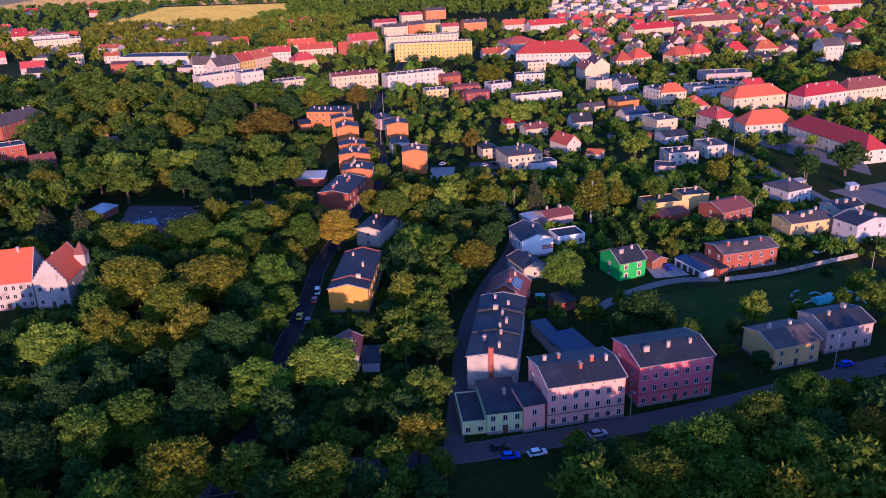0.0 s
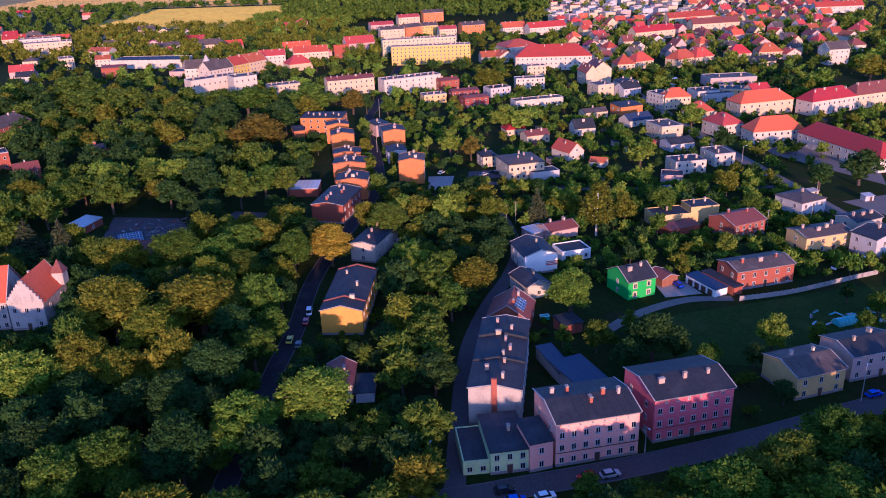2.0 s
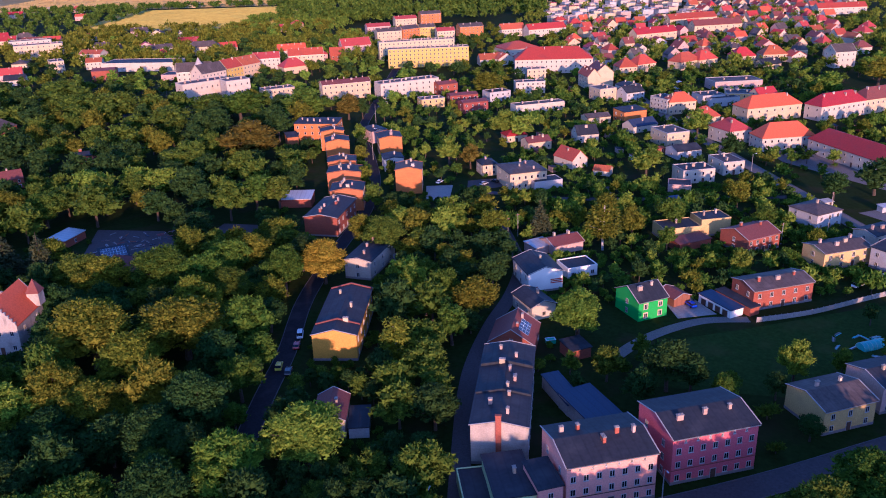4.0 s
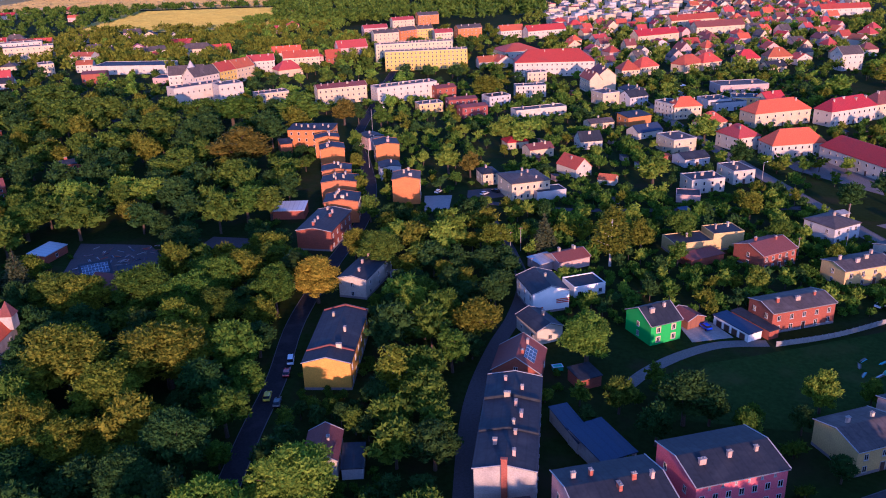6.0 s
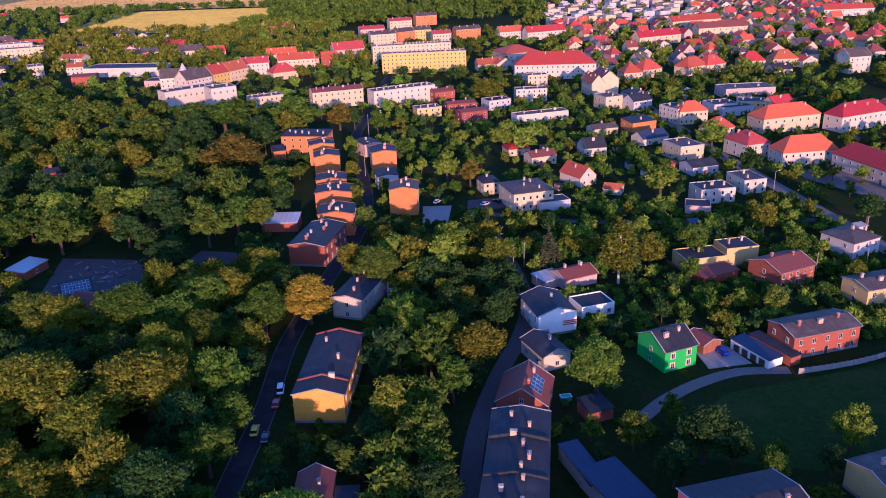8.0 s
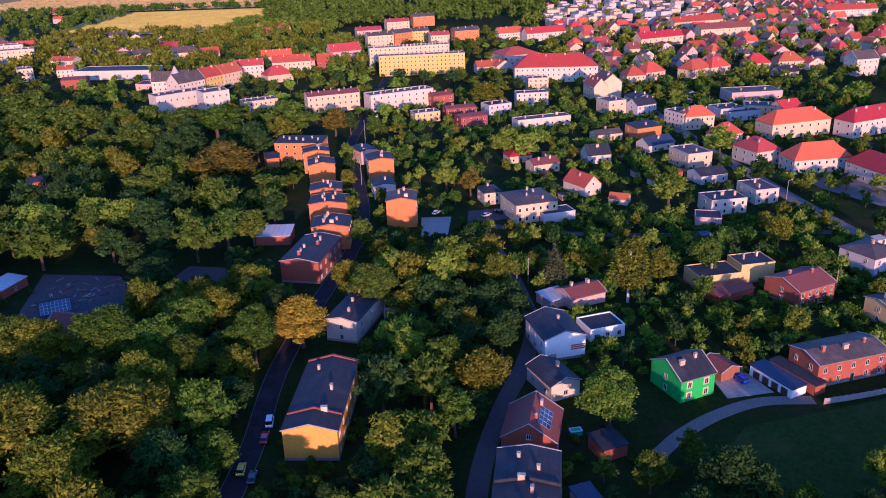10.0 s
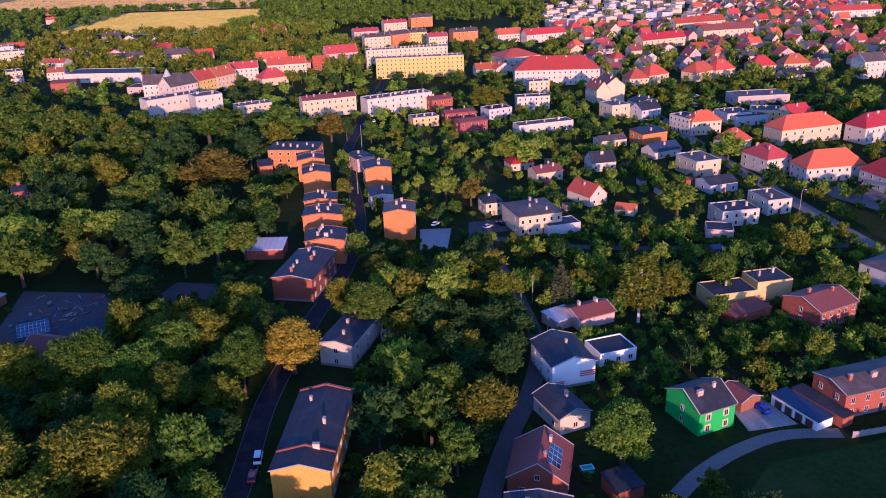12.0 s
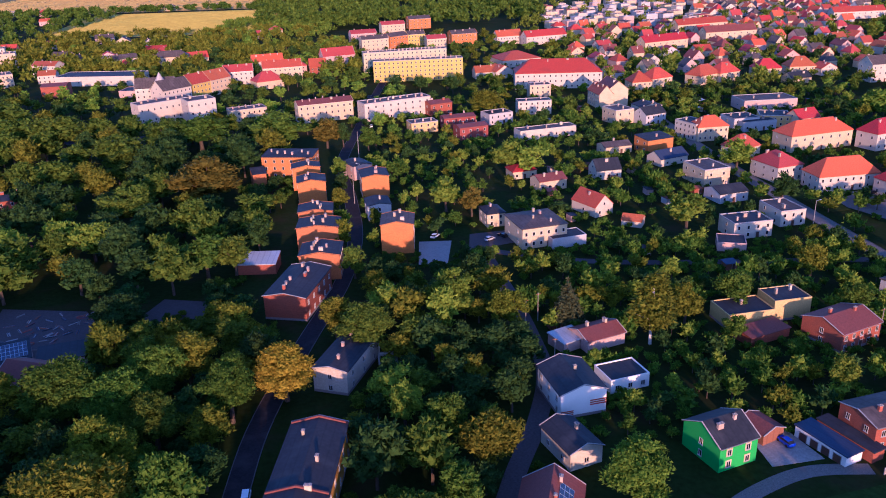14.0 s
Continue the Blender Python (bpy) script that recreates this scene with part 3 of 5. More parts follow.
house("white_house", 110.4, 381.1, 10.0, 15.0, 11.0, 5.8, "flat", 0.5, WHITE, TAR, 2, 4, 1, 3, "white plastered house with flat roof")
house("orange_house", -44.9, 381.6, 0.7, 14.8, 11.0, 9.6, "gable_y", 1.0, BRICK_ORANGE, TAR, 3, 0, 3, 5, "brick tenement with dark felt roof")
house("beige_house", 33.8, 383.1, 15.9, 17.2, 17.5, 7.6, "hip", 1.2, CREAM, TAR_BROWN, 2, 6, 2, 4, "cream plastered house with low brown roof")
house("white_house", 129.0, 393.5, 11.7, 10.4, 14.0, 5.8, "flat", 0.5, WHITE, TAR_BROWN, 2, 3, 2, 2, "white plastered house with flat roof")
house("shed", 72.6, 394.2, -25.6, 7.7, 6.0, 2.5, "gable_x", 1.6, WHITE, TILE, 1, 0, 0, 0, "small white shed with red roof")
house("school", 191.6, 396.3, -75.1, 56.0, 12.0, 6.8, "hip", 5.5, WHITE, TILE, 2, 12, 2, 0, "white school wing with red tiled roof")
house("orange_house", -48.0, 397.8, 5.3, 12.8, 10.0, 10.0, "gable_y", 1.0, BRICK_ORANGE, TAR, 3, 0, 3, 4, "brick tenement with pale edged felt roof")
house("beige_house", 19.4, 402.1, 14.7, 7.3, 10.0, 5.4, "hip", 1.4, CREAM, TAR, 2, 2, 2, 1, "cream house with dark roof")
house("brick_house", -206.6, 402.7, 32.4, 11.8, 10.0, 5.0, "gable_x", 3, BRICK, TILE_DARK, 2, 3, 1, 1, "dark red brick house among trees")
house("red_roof_house", 60.2, 411.5, -59.6, 14.2, 9.0, 4.2, "gable_x", 4.2, WHITE, TILE, 1, 1, 2, 1, "white house with bright red tiled roof")
house("grey_house", -25.6, 415.6, 11.1, 9.3, 11.0, 6.0, "gable_y", 0.8, GREY, TAR, 2, 1, 2, 1, "pale grey house with blue-grey roof")
house("grey_house", 117.4, 421.3, 16.4, 13.4, 11.0, 4.0, "gable_x", 2.0, GREY, TAR, 1, 3, 1, 1, "grey house with dark roof")
house("brick_house", -231.6, 421.5, 32.8, 12.9, 12.0, 9.0, "flat", 0.5, BRICK, TAR, 2, 3, 1, 1, "red brick house with flat dark roof")
house("school", 169.7, 432.3, 8.3, 27.7, 12.6, 6.8, "hip", 6, WHITE, TILE_ORANGE, 2, 8, 3, 0, "white school wing with bright orange tiled roof")
house("orange_house", -54.7, 436.9, 8.9, 11.7, 11.0, 10.0, "gable_y", 1.2, ORANGE, TAR, 3, 0, 3, 3, "orange brick tenement with firewall gable")
house("brick_house", -183.9, 439.9, 28.8, 12.9, 10.0, 6.0, "gable_x", 1.2, BRICK, TAR, 2, 3, 1, 2, "red brick house with dark roof")
house("orange_house", -28.6, 444.6, 9.6, 11.6, 13.0, 9.5, "gable_y", 1.0, ORANGE, TAR, 3, 0, 3, 3, "orange plastered tenement with dark roof")
house("brown_house", 47.5, 445.2, 19.5, 13.2, 9.0, 4.4, "gable_x", 2.0, CREAM, TILE_DARK, 1, 4, 1, 2, "cream bungalow with brown roof")
house("beige_house", 117.1, 446.3, 16.8, 12.8, 16.2, 7.4, "flat", 0.6, CREAM, TAR_BROWN, 2, 2, 3, 2, "cream cube house with dark roof")
house("red_roof_house", 149.1, 448.8, 19.9, 13.6, 17.0, 7.2, "hip", 4.6, WHITE, TILE_PINK, 2, 4, 3, 2, "white villa with raspberry red pyramid roof")
house("dark_roof_house", 75.1, 458.8, 10.5, 11.8, 10.0, 4.4, "gable_x", 4.0, WHITE, TAR, 1, 3, 2, 1, "white house with steep dark roof")
house("orange_house", -60.0, 459.1, 9.9, 12.2, 9.0, 10.0, "gable_y", 1.0, ORANGE, TAR, 3, 0, 3, 3, "orange brick tenement with grey roof")
house("red_roof_house", 37.7, 464.4, 15.9, 11.6, 9.0, 3.6, "hip", 2.2, CREAM, TILE, 1, 3, 1, 1, "small house with red roof")
house("outbuilding", -83.0, 465.6, 19.1, 6.1, 8.0, 6.0, "mono", 1.0, BRICK_ORANGE, TAR, 1, 0, 0, 0, "small orange brick outbuilding beside the tenement")
house("pink_house", -38.2, 473.8, 30.5, 9.3, 12.0, 6.5, "gable_y", 0.8, SALMON, TAR, 2, 1, 2, 1, "pale pink house beside the street")
house("blue_roof_house", 109.1, 478.3, 25.6, 16.5, 10.0, 3.6, "gable_x", 3.0, WHITE, BLUE_ROOF, 1, 2, 1, 1, "house with dark blue roof")
house("orange_house", -70.0, 479.3, -7.8, 24.4, 12.0, 10.3, "mono", 0.8, ORANGE, TAR, 3, 6, 3, 6, "large orange brick tenement with grey roof")
house("red_roof_house", 145.9, 483.7, 28.0, 14.5, 11.0, 6.0, "hip", 5, CREAM, TILE, 2, 3, 1, 1, "house with red hipped roof")
house("tenement_house", -261.6, 488.5, 75.3, 37.2, 12.0, 8.5, "hip", 5, BRICK, TAR_BROWN, 3, 9, 2, 5, "red brick school with brown mansard roof")
house("long_house", 225.8, 496.7, 24.4, 35.2, 12.0, 8.6, "hip", 5.5, WHITE, TILE, 2, 9, 2, 4, "white row house with red tiled roof")
house("villa", 187.1, 498.4, 16.3, 36.2, 14.0, 8.2, "hip", 5.5, CREAM, TILE_ORANGE, 2, 7, 2, 3, "large cream villa with orange tiled hipped roof")
house("bungalow", 88.7, 501.6, 14.1, 14.8, 9.0, 3.6, "gable_x", 1.6, CREAM, TAR_BROWN, 1, 4, 1, 1, "cream bungalow with brown roof")
house("orange_house", 108.7, 502.1, 22.9, 15.5, 11.0, 6.6, "mono", 0.8, ORANGE, TAR, 2, 0, 2, 1, "bright orange box house with dark roof")
house("long_house", 258.3, 510.9, 22.6, 35.4, 12.0, 8.6, "hip", 5.5, CREAM, TILE_DARK, 2, 9, 2, 4, "cream row house with dark red roof")
house("villa", 142.4, 521.0, 8.7, 16.9, 11.0, 7.6, "hip", 4.5, CREAM, TILE_ORANGE, 2, 6, 2, 3, "cream villa with red mansard roof")
house("white_house", 135.8, 525.6, -65.2, 15.9, 11.0, 8.4, "flat", 0.5, WHITE, TAR, 3, 5, 1, 2, "white apartment house with flat roof")
house("white_house", 59.0, 538.2, 17.1, 33.0, 9.0, 5.0, "flat", 0.4, WHITE, TAR_BROWN, 1, 7, 1, 3, "long white house with flat roof")
house("red_roof_house", 200.8, 541.1, 19.8, 14.4, 11.0, 5.6, "gable_x", 4, CREAM, TILE, 1, 3, 2, 1, "house with bright red roof")
house("red_house", 18.7, 543.0, 19.9, 16.7, 10.0, 6.5, "gable_x", 1.0, BRICK_DARK, TILE_DARK, 2, 4, 1, 2, "dark red brick house with brown roof")
house("grey_house", 167.5, 544.3, 12.0, 15.4, 14.0, 6.0, "flat", 0.5, GREY, TAR, 2, 4, 1, 3, "grey plastered house with flat roof")
house("grey_house", 187.6, 547.9, -14.5, 16.0, 14.0, 6.0, "flat", 0.5, OCHRE, TAR, 2, 5, 1, 3, "ochre plastered house with flat roof")
house("beige_house", -7.9, 560.8, 17.7, 15.7, 10.0, 5.8, "flat", 0.5, OCHRE, TAR_BROWN, 2, 4, 1, 3, "beige house with flat roof")
house("beige_house", 105.1, 567.1, 20.7, 12.1, 14.0, 8.0, "flat", 0.5, CREAM, TAR_BROWN, 2, 2, 3, 2, "cream house with flat roof")
house("red_house", 12.6, 567.6, 13.8, 18.8, 10.0, 6.5, "gable_x", 1.0, BRICK_DARK, TILE_DARK, 2, 5, 1, 2, "dark red brick house with brown roof")
house("white_house", 123.8, 575.7, 17.4, 13.9, 11.0, 7.6, "gable_y", 1.5, WHITE, TAR, 2, 0, 3, 2, "white house with dark roof")
house("hall", 199.4, 591.7, 4.7, 33.0, 18.0, 6.0, "flat", 0.5, SALMON, TAR_BROWN, 1, 6, 1, 2, "long low hall with brown roof")
house("white_house", -145.6, 606.9, 33.2, 17.2, 14.0, 14.5, "flat", 0.5, WHITE, TAR_BROWN, 3, 4, 2, 2, "white corner house with flat roof")
house("white_house", 60.2, 598.6, 4.4, 20.5, 9.0, 8.0, "flat", 0.5, WHITE, TAR, 3, 6, 2, 2, "white plastered house with flat roof")
house("white_house", -170.6, 616.1, 40.3, 36.0, 12.0, 12.5, "flat", 0.5, WHITE, TAR_BROWN, 2, 9, 1, 6, "long white house with flat roof")
house("tenement_house", -68.0, 600.8, 19.9, 33.9, 11.0, 11.0, "gable_x", 2.0, CREAM, TILE_DARK, 3, 9, 1, 7, "cream plastered tenement with brown roof")
house("tenement_house", -25.0, 603.7, 25.7, 44.0, 12.0, 10.5, "flat", 0.8, WHITE, TAR_BROWN, 3, 9, 2, 9, "white plastered tenement with brown flat roof")
house("red_house", 1.8, 606.8, 25.4, 14.8, 10.0, 7.0, "gable_x", 1.5, BRICK, TILE_DARK, 2, 3, 1, 2, "red brick house with brown roof")
house("beige_house", -117.2, 609.9, 26.3, 22.6, 11.0, 7.0, "flat", 0.5, CREAM, TAR_BROWN, 2, 7, 1, 5, "cream house with flat roof")
house("tenement_house", 104.0, 612.4, 10.0, 9.0, 20.0, 9.0, "gable_y", 5, CREAM, TILE, 3, 0, 6, 3, "yellow tenement with red roof")
house("tenement_house", 112.5, 616.7, 6.4, 12.7, 22.0, 11.0, "gable_y", 5, CREAM, TILE_DARK, 3, 0, 7, 3, "long cream tenement with red mansard roof")
house("beige_house", 69.7, 645.6, 5.8, 14.1, 9.0, 9.0, "flat", 0.5, CREAM, TAR_BROWN, 3, 4, 2, 2, "cream house with flat roof")
house("villa", 140.1, 660.9, 10.0, 14.2, 13.0, 6.5, "hip", 6, CREAM, TILE, 2, 4, 1, 1, "villa with red hipped roof")
house("white_house", 305.5, 665.4, 11.6, 17.7, 14.0, 12.0, "gable_x", 5, WHITE, TAR_BROWN, 3, 4, 2, 2, "tall white house with grey roof")
house("tenement_house", -180.7, 669.4, 52.6, 23.2, 14.0, 11.0, "gable_x", 6, WHITE, TAR_BROWN, 3, 7, 2, 2, "white tenement with steep grey roof")
house("villa", 155.4, 673.2, 27.2, 17.9, 13.0, 6.5, "hip", 6, CREAM, TILE, 2, 4, 1, 1, "villa with red hipped roof")
house("tenement_house", -193.4, 676.8, 10.0, 26, 14.0, 11.0, "gable_x", 6, WHITE, TAR_BROWN, 3, 7, 2, 2, "white corner tenement with steep grey roof")
house("villa", 190.1, 679.4, 35.3, 22.2, 13.0, 6.5, "hip", 6, CREAM, TILE, 2, 4, 1, 1, "villa with red hipped roof")
house("school", 88.0, 685.9, -3.0, 60.4, 22.0, 11.0, "hip", 8, WHITE, TILE, 3, 16, 3, 4, "large white school with red tiled hipped roof")
house("villa", 207.0, 686.1, 26.7, 19.1, 13.0, 6.5, "hip", 6, CREAM, TILE, 2, 4, 1, 1, "villa with red hipped roof")
house("tenement_house", -169.8, 689.7, 56.8, 16.8, 14.0, 11.0, "gable_x", 6, BLOCK_YELLOW, TILE, 3, 5, 1, 2, "yellow tenement with red tiled roof")
house("villa", 241.1, 696.1, 3.4, 18.4, 13.0, 6.5, "hip", 6, CREAM, TILE, 2, 4, 1, 1, "villa with red hipped roof")
house("villa", 267.4, 700.6, 2.5, 19.7, 13.0, 6.5, "hip", 6, CREAM, TILE, 2, 4, 1, 1, "villa with red hipped roof")
house("tenement_house", -159.7, 704.9, 58.6, 19.9, 14.0, 11.0, "gable_x", 6, CREAM, TILE, 3, 5, 1, 2, "cream tenement with red tiled roof")
house("brick_hall", -279.4, 715.6, 10.0, 18.0, 16.0, 8.0, "gable_x", 1.4, BRICK, TILE_DARK, 1, 4, 0, 0, "low red brick hall with flat roof")
house("red_roof_house", -124.2, 720.0, 31.5, 20.8, 14.0, 6.0, "hip", 6, CREAM, TILE_PINK, 1, 4, 1, 1, "house with large pink-red roof")
house("white_house", 50.8, 729.5, 29.3, 15.5, 14.0, 5.5, "gable_y", 4, WHITE, TILE, 1, 1, 1, 2, "white gabled house with red tiled roof")
house("white_house", 40.1, 730.4, 10.0, 18.1, 12.0, 5.0, "gable_x", 4, WHITE, TILE, 1, 4, 1, 2, "white house with red tiled roof")
house("apartment_block", -11.1, 731.7, 3.5, 67.7, 11.0, 15.5, "flat", 0.5, BLOCK_YELLOW, TAR_BROWN, 5, 20, 1, 16, "long yellow apartment block with flat roof")
house("market_hall", -264.0, 766.0, -6.0, 66.0, 26.0, 7.0, "flat", 0.4, WHITE, TAR, 1, 5, 0, 0, "long white market hall with flat roof")
house("beige_house", -341.4, 765.5, 32.0, 11.3, 16.0, 10.0, "flat", 0.5, CREAM, TAR_BROWN, 3, 4, 2, 2, "cream tenement with flat roof")
house("red_house", -93.5, 778.0, 12.0, 13.6, 14.0, 6.0, "gable_x", 6, BRICK, TILE, 2, 3, 1, 1, "red house with red roof")
house("white_house", -312.5, 778.9, 10.4, 14.1, 12.0, 6.5, "gable_x", 3, WHITE, TILE, 2, 4, 1, 1, "white house with red roof")
house("apartment_block", -22.5, 782.9, 10.9, 68.3, 11.0, 15.5, "flat", 0.5, BLOCK_CREAM, TAR_BROWN, 5, 18, 1, 20, "long cream apartment block with many chimneys")
house("hall", 68.6, 788.8, 18.9, 33.9, 28.0, 6.0, "hip", 5, WHITE, TILE, 1, 7, 2, 0, "wide white hall with red hipped roof")
house("long_house", -139.2, 806.1, 16.0, 26, 14.0, 8.0, "gable_x", 5, WHITE, TILE_ORANGE, 2, 8, 1, 4, "long white house with orange roof")
house("tenement_house", -81.4, 817.9, 21.8, 27.9, 14.0, 9.0, "gable_x", 6, SALMON, TILE_PINK, 2, 7, 1, 4, "pink tenement with raspberry roof")
house("long_house", 207.2, 847.3, 24.1, 48.0, 13.0, 8.0, "gable_x", 5, CREAM, TILE, 2, 7, 1, 4, "long distant row house with red tiled roof")
house("tenement_house", 4.3, 891.4, 10.8, 18.4, 14.0, 11.0, "gable_x", 3, CREAM, TILE_PINK, 3, 6, 1, 3, "distant plastered tenement with brown roof")
house("long_house", 284.2, 898.3, 12.8, 54.0, 13.0, 8.0, "gable_x", 5, CREAM, TILE_DARK, 2, 8, 1, 4, "long distant row house with red tiled roof")
house("tenement_house", -54.7, 905.0, 16.0, 26, 14.0, 11.0, "gable_x", 3, CREAM, TAR_BROWN, 3, 6, 1, 3, "distant plastered tenement with brown roof")
house("long_house", 109.5, 911.9, 20.4, 43.5, 13.0, 8.0, "gable_x", 5, WHITE, TILE, 2, 9, 1, 4, "long distant row house with red tiled roof")
house("long_house", 74.9, 918.1, 16.0, 26, 13.0, 8.0, "gable_x", 5, WHITE, TILE, 2, 9, 1, 4, "long distant row house with red tiled roof")
house("tenement_house", -34.8, 921.8, 37.1, 21.6, 14.0, 11.0, "gable_x", 3, ORANGE, TAR_BROWN, 3, 6, 1, 3, "distant plastered tenement with brown roof")
house("tenement_house", 31.1, 924.0, 16.0, 26, 14.0, 11.0, "gable_x", 3, ORANGE, TAR_BROWN, 3, 6, 1, 3, "distant plastered tenement with brown roof")
house("tenement_house", -15.5, 931.7, 15.0, 17.2, 14.0, 11.0, "gable_x", 3, BLOCK_YELLOW, TAR_BROWN, 3, 6, 1, 3, "distant plastered tenement with brown roof")
house("tenement_house", -68.7, 953.1, 16.0, 26, 14.0, 11.0, "gable_x", 3, SALMON, TILE_PINK, 3, 6, 1, 3, "distant plastered tenement with brown roof")
house("long_house", 278.2, 966.6, 18.6, 60.5, 13.0, 8.0, "gable_x", 5, CREAM, TILE, 2, 8, 1, 4, "long distant row house with red tiled roof")
house("tenement_house", -41.6, 1027.5, 16.0, 26, 14.0, 11.0, "gable_x", 3, CREAM, TILE_PINK, 3, 6, 1, 3, "distant plastered tenement with brown roof")
house("long_house", 472.7, 1028.8, 4.5, 60.0, 13.0, 8.0, "gable_x", 5, WHITE, TILE, 2, 9, 1, 4, "long distant row house with red tiled roof")
house("tenement_house", -13.0, 1077.3, 16.0, 26, 14.0, 11.0, "gable_x", 3, ORANGE, TAR_BROWN, 3, 6, 1, 3, "distant plastered tenement with brown roof")
house("apartment_block", -398.0, 858.0, 22.0, 44.0, 14.0, 14.0, "flat", 0.6, CREAM, TAR_BROWN, 4, 9, 2, 7, "cream plastered apartment block with flat brown roof")
house("apartment_block", -428.0, 905.0, 22.0, 40.0, 14.0, 13.0, "flat", 0.6, WHITE, TAR_BROWN, 4, 8, 2, 6, "pale plastered apartment block with flat brown roof")
house("tenement_house", -470.0, 935.0, 18.0, 24.0, 13.0, 10.0, "gable_x", 4.5, CREAM, TILE, 3, 6, 1, 3, "cream tenement with red tiled roof")
house("white_house", -326.0, 812.0, -12.0, 22.0, 13.0, 9.5, "gable_x", 3.0, WHITE, TILE, 3, 5, 1, 2, "white tenement with red roof and red side wall")
house("tenement_house", -232.0, 848.0, 12.0, 30.0, 12.0, 8.5, "hip", 4.5, CREAM, TAR_BROWN, 2, 8, 2, 3, "cream tenement with brown hipped roof")
house("tenement_house", -118.0, 752.0, 14.0, 30.0, 13.0, 10.5, "gable_x", 5.0, CREAM, TILE, 3, 8, 1, 5, "cream tenement row with red tiled roof")
house("tenement_house", -150.0, 742.0, 14.0, 22.0, 13.0, 10.0, "gable_x", 4.5, WHITE, TILE_PINK, 3, 6, 1, 3, "white tenement with raspberry tiled roof")
house("shop_hall", -212.0, 706.0, -4.0, 30.0, 18.0, 4.5, "flat", 0.4, SALMON, TAR, 1, 5, 0, 1, "low shop hall with flat dark roof beside the square")
house("house", 173.4, 538.7, 13.3, 20.4, 11.0, 5.0, "flat", 0.5, GREY, TAR, 1, 4, 1, 2, "plastered town house among trees")
house("house", 122.1, 562.0, 26.4, 14.4, 11.0, 6.0, "gable_x", 3.5, GREY, TAR, 2, 4, 1, 2, "plastered town house among trees")
house("house", 35.9, 577.0, 24.2, 15.6, 11.0, 6.0, "flat", 0.5, GREY, TAR, 2, 4, 1, 2, "plastered town house among trees")
house("house", 114.3, 615.5, 16.0, 8.7, 11.0, 8.0, "gable_y", 3.5, CREAM, TILE, 2, 4, 1, 2, "plastered town house among trees")
house("house", 251.5, 667.0, 16.0, 16.4, 11.0, 4.0, "gable_x", 3.5, CREAM, TAR, 1, 4, 1, 2, "plastered town house among trees")
house("house", 283.7, 695.5, 15.9, 13.7, 11.0, 5.0, "gable_y", 3.5, WHITE, TILE, 1, 4, 1, 2, "plastered town house among trees")
house("house", -347.6, 702.5, 16.0, 16.4, 11.0, 4.5, "gable_x", 3.5, WHITE, TAR, 1, 4, 1, 2, "plastered town house among trees")
house("house", -115.9, 784.9, 16.0, 24, 11.0, 6.0, "hip", 3.5, SALMON, TILE_PINK, 2, 4, 1, 2, "plastered town house among trees")
house("house", -279.7, 862.4, 33.8, 23.3, 11.0, 6.0, "gable_x", 3.5, WHITE, TAR_BROWN, 2, 4, 1, 2, "plastered town house among trees")
house("house", -392.2, 871.7, 16.0, 24, 11.0, 8.0, "flat", 0.5, CREAM, TAR_BROWN, 2, 4, 1, 2, "plastered town house among trees")
house("house", -329.8, 879.6, 34.9, 17.5, 11.0, 5.0, "hip", 3.5, CREAM, TAR_BROWN, 1, 4, 1, 2, "plastered town house among trees")
house("house", -269.5, 927.0, 16.0, 20.7, 11.0, 5.0, "gable_x", 3.5, SALMON, TILE, 1, 4, 1, 2, "plastered town house among trees")
house("house", -452.1, 955.1, 16.0, 24, 11.0, 7.0, "gable_x", 3.5, CREAM, TILE_DARK, 2, 4, 1, 2, "plastered town house among trees")
house("house", -404.1, 999.5, 3.7, 17.1, 11.0, 5.0, "gable_x", 3.5, WHITE, TILE, 1, 4, 1, 2, "plastered town house among trees")
house("house", -513.6, 1012.7, 28.6, 16.0, 11.0, 7.0, "gable_x", 3.5, WHITE, TILE, 2, 4, 1, 2, "plastered town house among trees")
house("house", -189.5, 1029.2, 4.6, 17.0, 11.0, 5.0, "hip", 3.5, CREAM, TILE_PINK, 1, 4, 1, 2, "plastered town house among trees")
house("house", -359.0, 1034.2, 16.0, 19.7, 11.0, 6.0, "gable_x", 3.5, SALMON, TAR_BROWN, 2, 4, 1, 2, "plastered town house among trees")
house("house", -558.9, 1070.3, 15.2, 11.8, 11.0, 7.0, "gable_x", 3.5, CREAM, TILE, 2, 4, 1, 2, "plastered town house among trees")
house("house", -651.3, 1333.3, 16.0, 22.3, 11.0, 6.0, "gable_x", 3.5, WHITE, TILE, 2, 4, 1, 2, "plastered town house among trees")
house("house", -586.2, 1409.3, 16.0, 17.5, 11.0, 6.0, "hip", 3.5, SALMON, TILE_PINK, 2, 4, 1, 2, "plastered town house among trees")
house("house", -647.2, 1438.8, 16.0, 23.1, 11.0, 6.0, "flat", 0.5, CREAM, TAR_BROWN, 2, 4, 1, 2, "plastered town house among trees")


